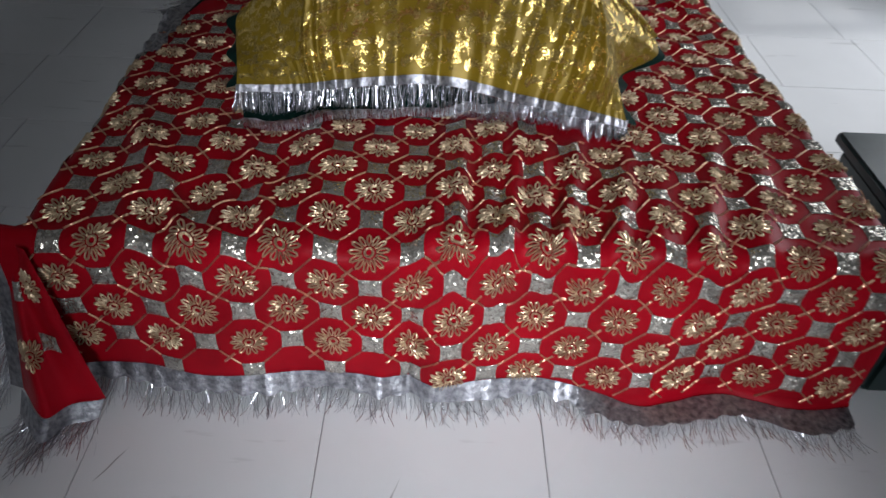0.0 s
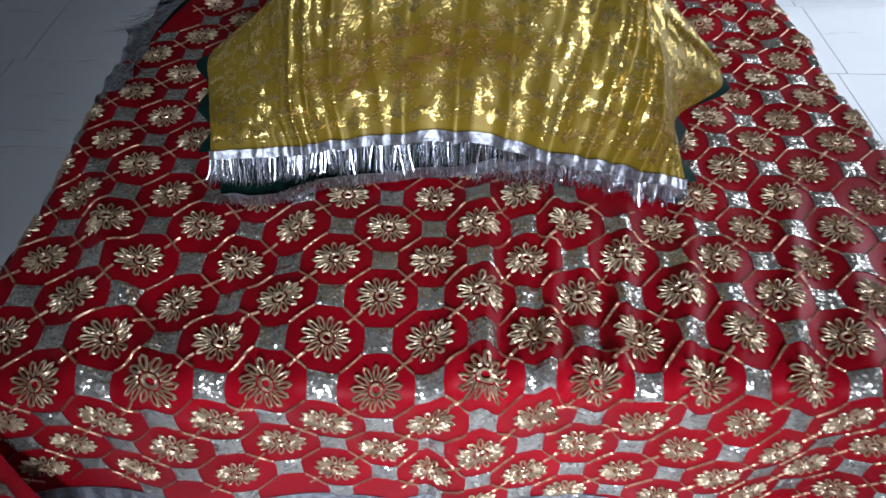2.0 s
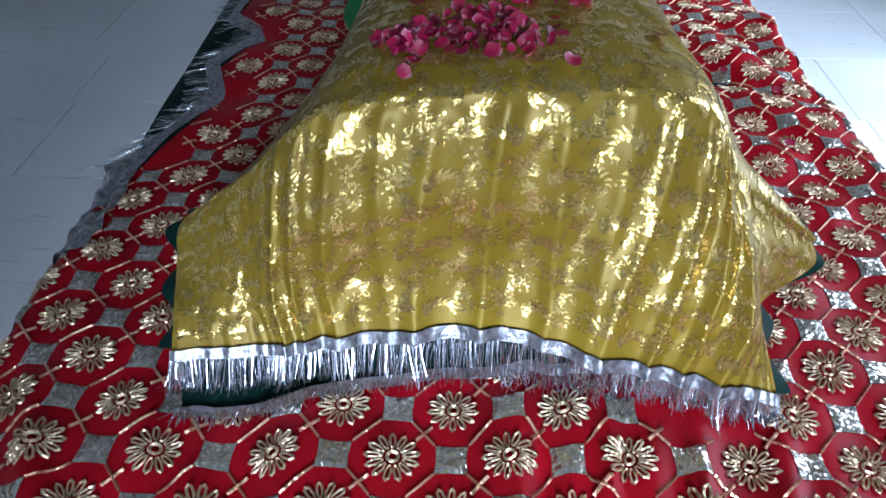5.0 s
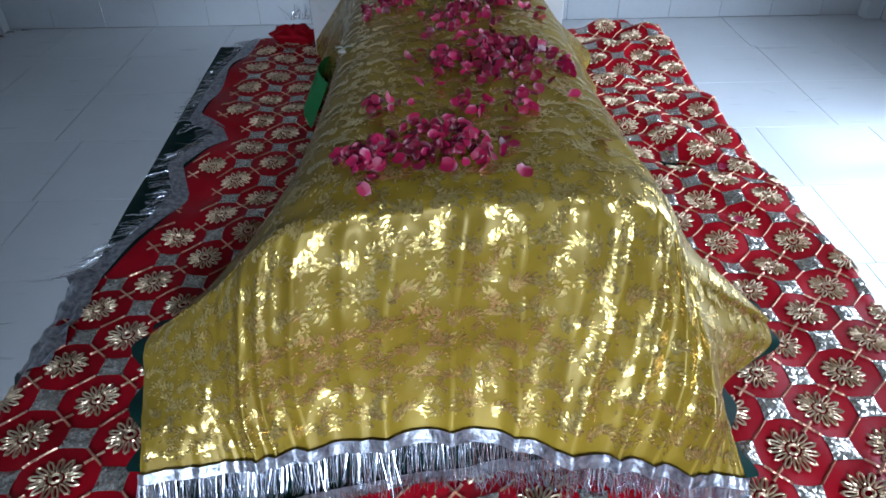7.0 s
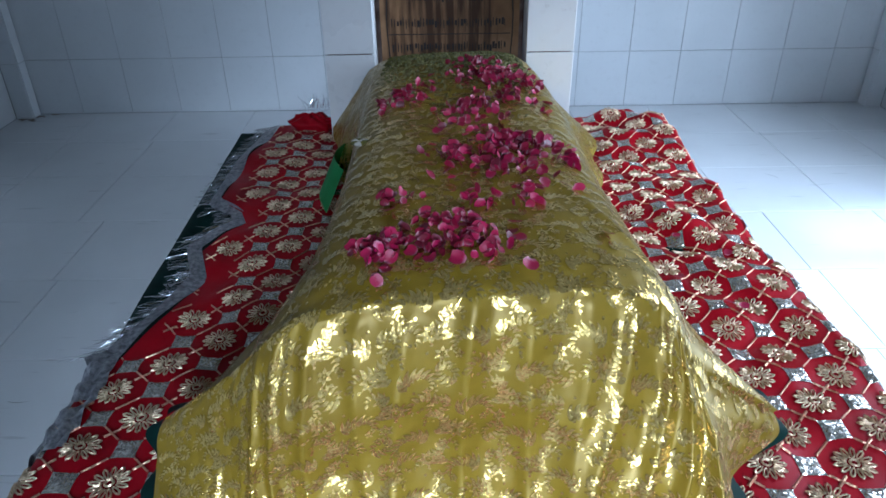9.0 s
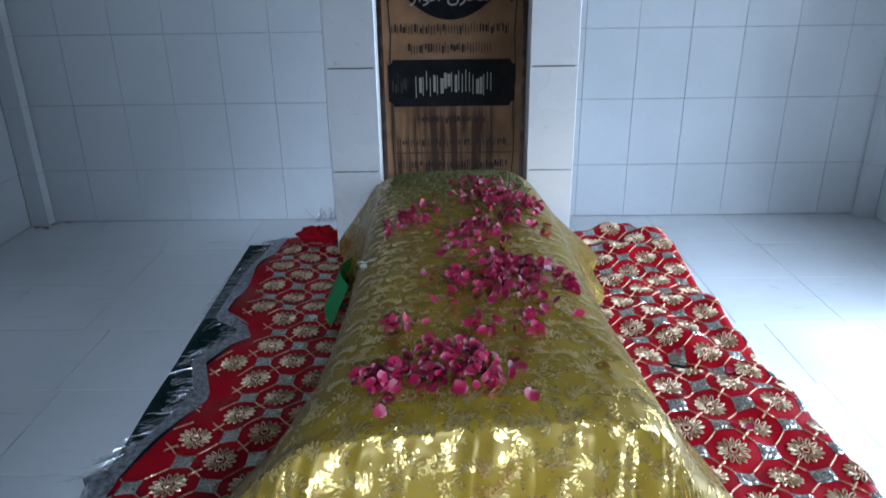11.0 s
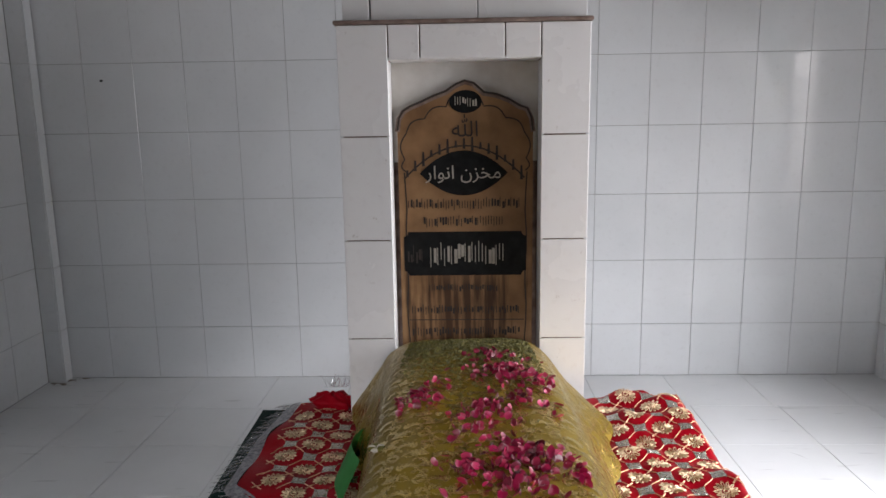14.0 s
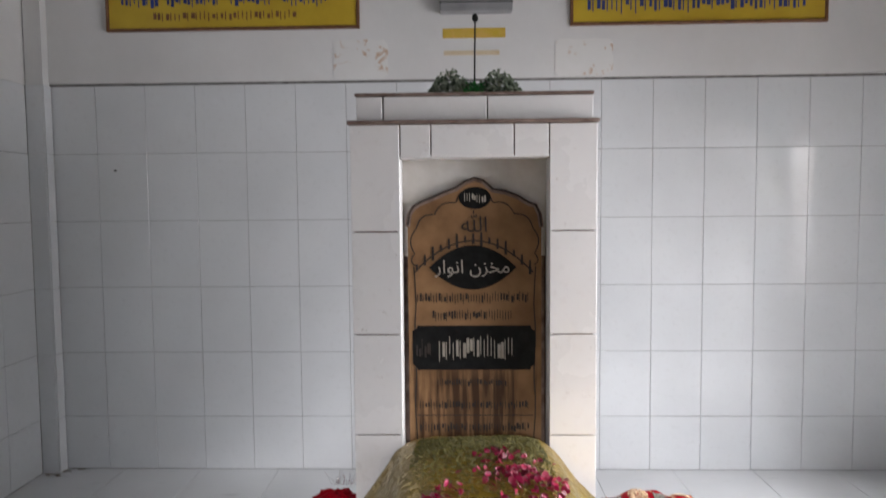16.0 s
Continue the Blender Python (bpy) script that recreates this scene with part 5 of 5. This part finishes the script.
# ---------------------------------------------------------------- corner posts and tiles
for nm, x0, x1 in (("corner_post", X0, X0 + 0.088), ("corner_post", X1 - 0.078, X1)):
    c = empty(nm, ((x0 + x1) / 2, 3.91, 0), "narrow white tiled post in the room corner", "post", kind="structure")
    under(part("post_core", box_bm((x0, 3.882, 0), (x1, Y1 - TD, ZC)), M_PLASTER), c)
    for z0, z1 in zip(ROWS_Z, ROWS_Z[1:]):
        under(part("tile", box_bm((x0 + 0.001, 3.875, z0 + 0.001), (x1 - 0.001, 3.882, z1 - 0.001), 0.001, 1), M_WALL), c)
        xe = x1 if x0 < 0 else x0 - TD
        under(part("tile", box_bm((xe, 3.877, z0 + 0.001), (xe + TD, Y1 - TD, z1 - 0.001), 0.001, 1), M_WALL), c)

tile_wall(w_n, cuts(X0 + 0.088, -0.10, -1.601, TW) + cuts(-0.10, X1 - 0.078, 0.951, TW), lambda s, z: pose(s, Y1 + TD / 2, z), 1)
tile_wall(w_w, cuts(0.6, 3.875, 3.62, TW), lambda s, z: pose(X0 - TD / 2, s, z, 0, 0, 90), 2)
tile_wall(w_e, cuts(2.90, 3.875, 3.62, TW), lambda s, z: pose(X1 + TD / 2, s, z, 0, 0, -90), 3)
for nm, par, lo, hi in (("tile_bed", w_w, (X0 - TD, 0.6, 0), (X0 - TD + 0.003, Y1, DADO)), ("tile_bed", w_e, (X1 + TD - 0.003, 2.90, 0), (X1 + TD, Y1, DADO)), ("tile_bed", w_n, (X0, Y1 + TD - 0.003, 0), (X1, Y1 + TD, DADO))):
    under(part(nm, box_bm(lo, hi), M_GROUT), par)

M_SCUFF = mottled("grey_scuff", (0.26, 0.26, 0.26), (0.46, 0.46, 0.46), 60, 0.6)
for x, y, ang, length in ((-0.02, 0.36, 74, 0.13), (0.19, 0.34, 82, 0.11), (0.42, 0.30, 4, 0.12), (-0.50, 0.42, 60, 0.10), (0.60, 0.33, 160, 0.09), (-1.15, 1.3, 4, 0.10), (-1.05, 1.75, 2, 0.08), (-1.35, 2.2, 6, 0.10), (1.35, 3.05, 130, 0.09)):
    row = []
    for k in range(13):
        t = k / 12
        wob = 0.006 * n3(x * 9, y * 9, t * 3)
        row.append((x + math.cos(radians(ang)) * length * (t - 0.5) + wob, y + math.sin(radians(ang)) * length * (t - 0.5) + wob, 0.0016 * math.sin(math.pi * min(1, t * 1.2 + 0.05))))
    vv = [(p[0] + sg * p[2] * math.sin(radians(ang)), p[1] - sg * p[2] * math.cos(radians(ang)), 0.0004) for p in row for sg in (-1, 1)]
    tagged(part("floor_scuff", mesh_from("floor_scuff", vv, [(2 * k, 2 * k + 1, 2 * k + 3, 2 * k + 2) for k in range(12)]), M_SCUFF, kind="structure"), "grey scuff mark on a white floor tile", "scuff")

FT = 0.4055
cache = {}
row_shift = {0: 0.385, 1: 0.0, 2: 0.0, 3: 0.1, 4: 0.12, 5: 0.09, 6: 0.2, 7: 0.33, 8: 0.38, 9: 0.38}
for r in range(15):
    y1 = Y1 - r * FT
    y0 = max(y1 - FT, Y0)
    sh = row_shift.get(r, 0.0)
    for xa, xb in cuts(X0, X1, -1.345 + sh, FT):
        key = (round(xb - xa, 3), round(y1 - y0, 3))
        if key not in cache:
            bm = box_bm((-key[0] / 2 + 0.0011, -key[1] / 2 + 0.0011, -0.004), (key[0] / 2 - 0.0011, key[1] / 2 - 0.0011, 0.0))
            bmesh.ops.bevel(bm, geom=[e for e in bm.edges if all(v.co.z > -0.001 for v in e.verts)], offset=0.0008, segments=1, affect="EDGES")
            me = bpy.data.meshes.new("floor_tile")
            bm.to_mesh(me)
            bm.free()
            me.materials.append(M_FLOOR)
            cache[key] = me
        ob = part("floor_tile", cache[key], None, floor)
        ob.location = ((xa + xb) / 2, (y0 + y1) / 2, 0.0)
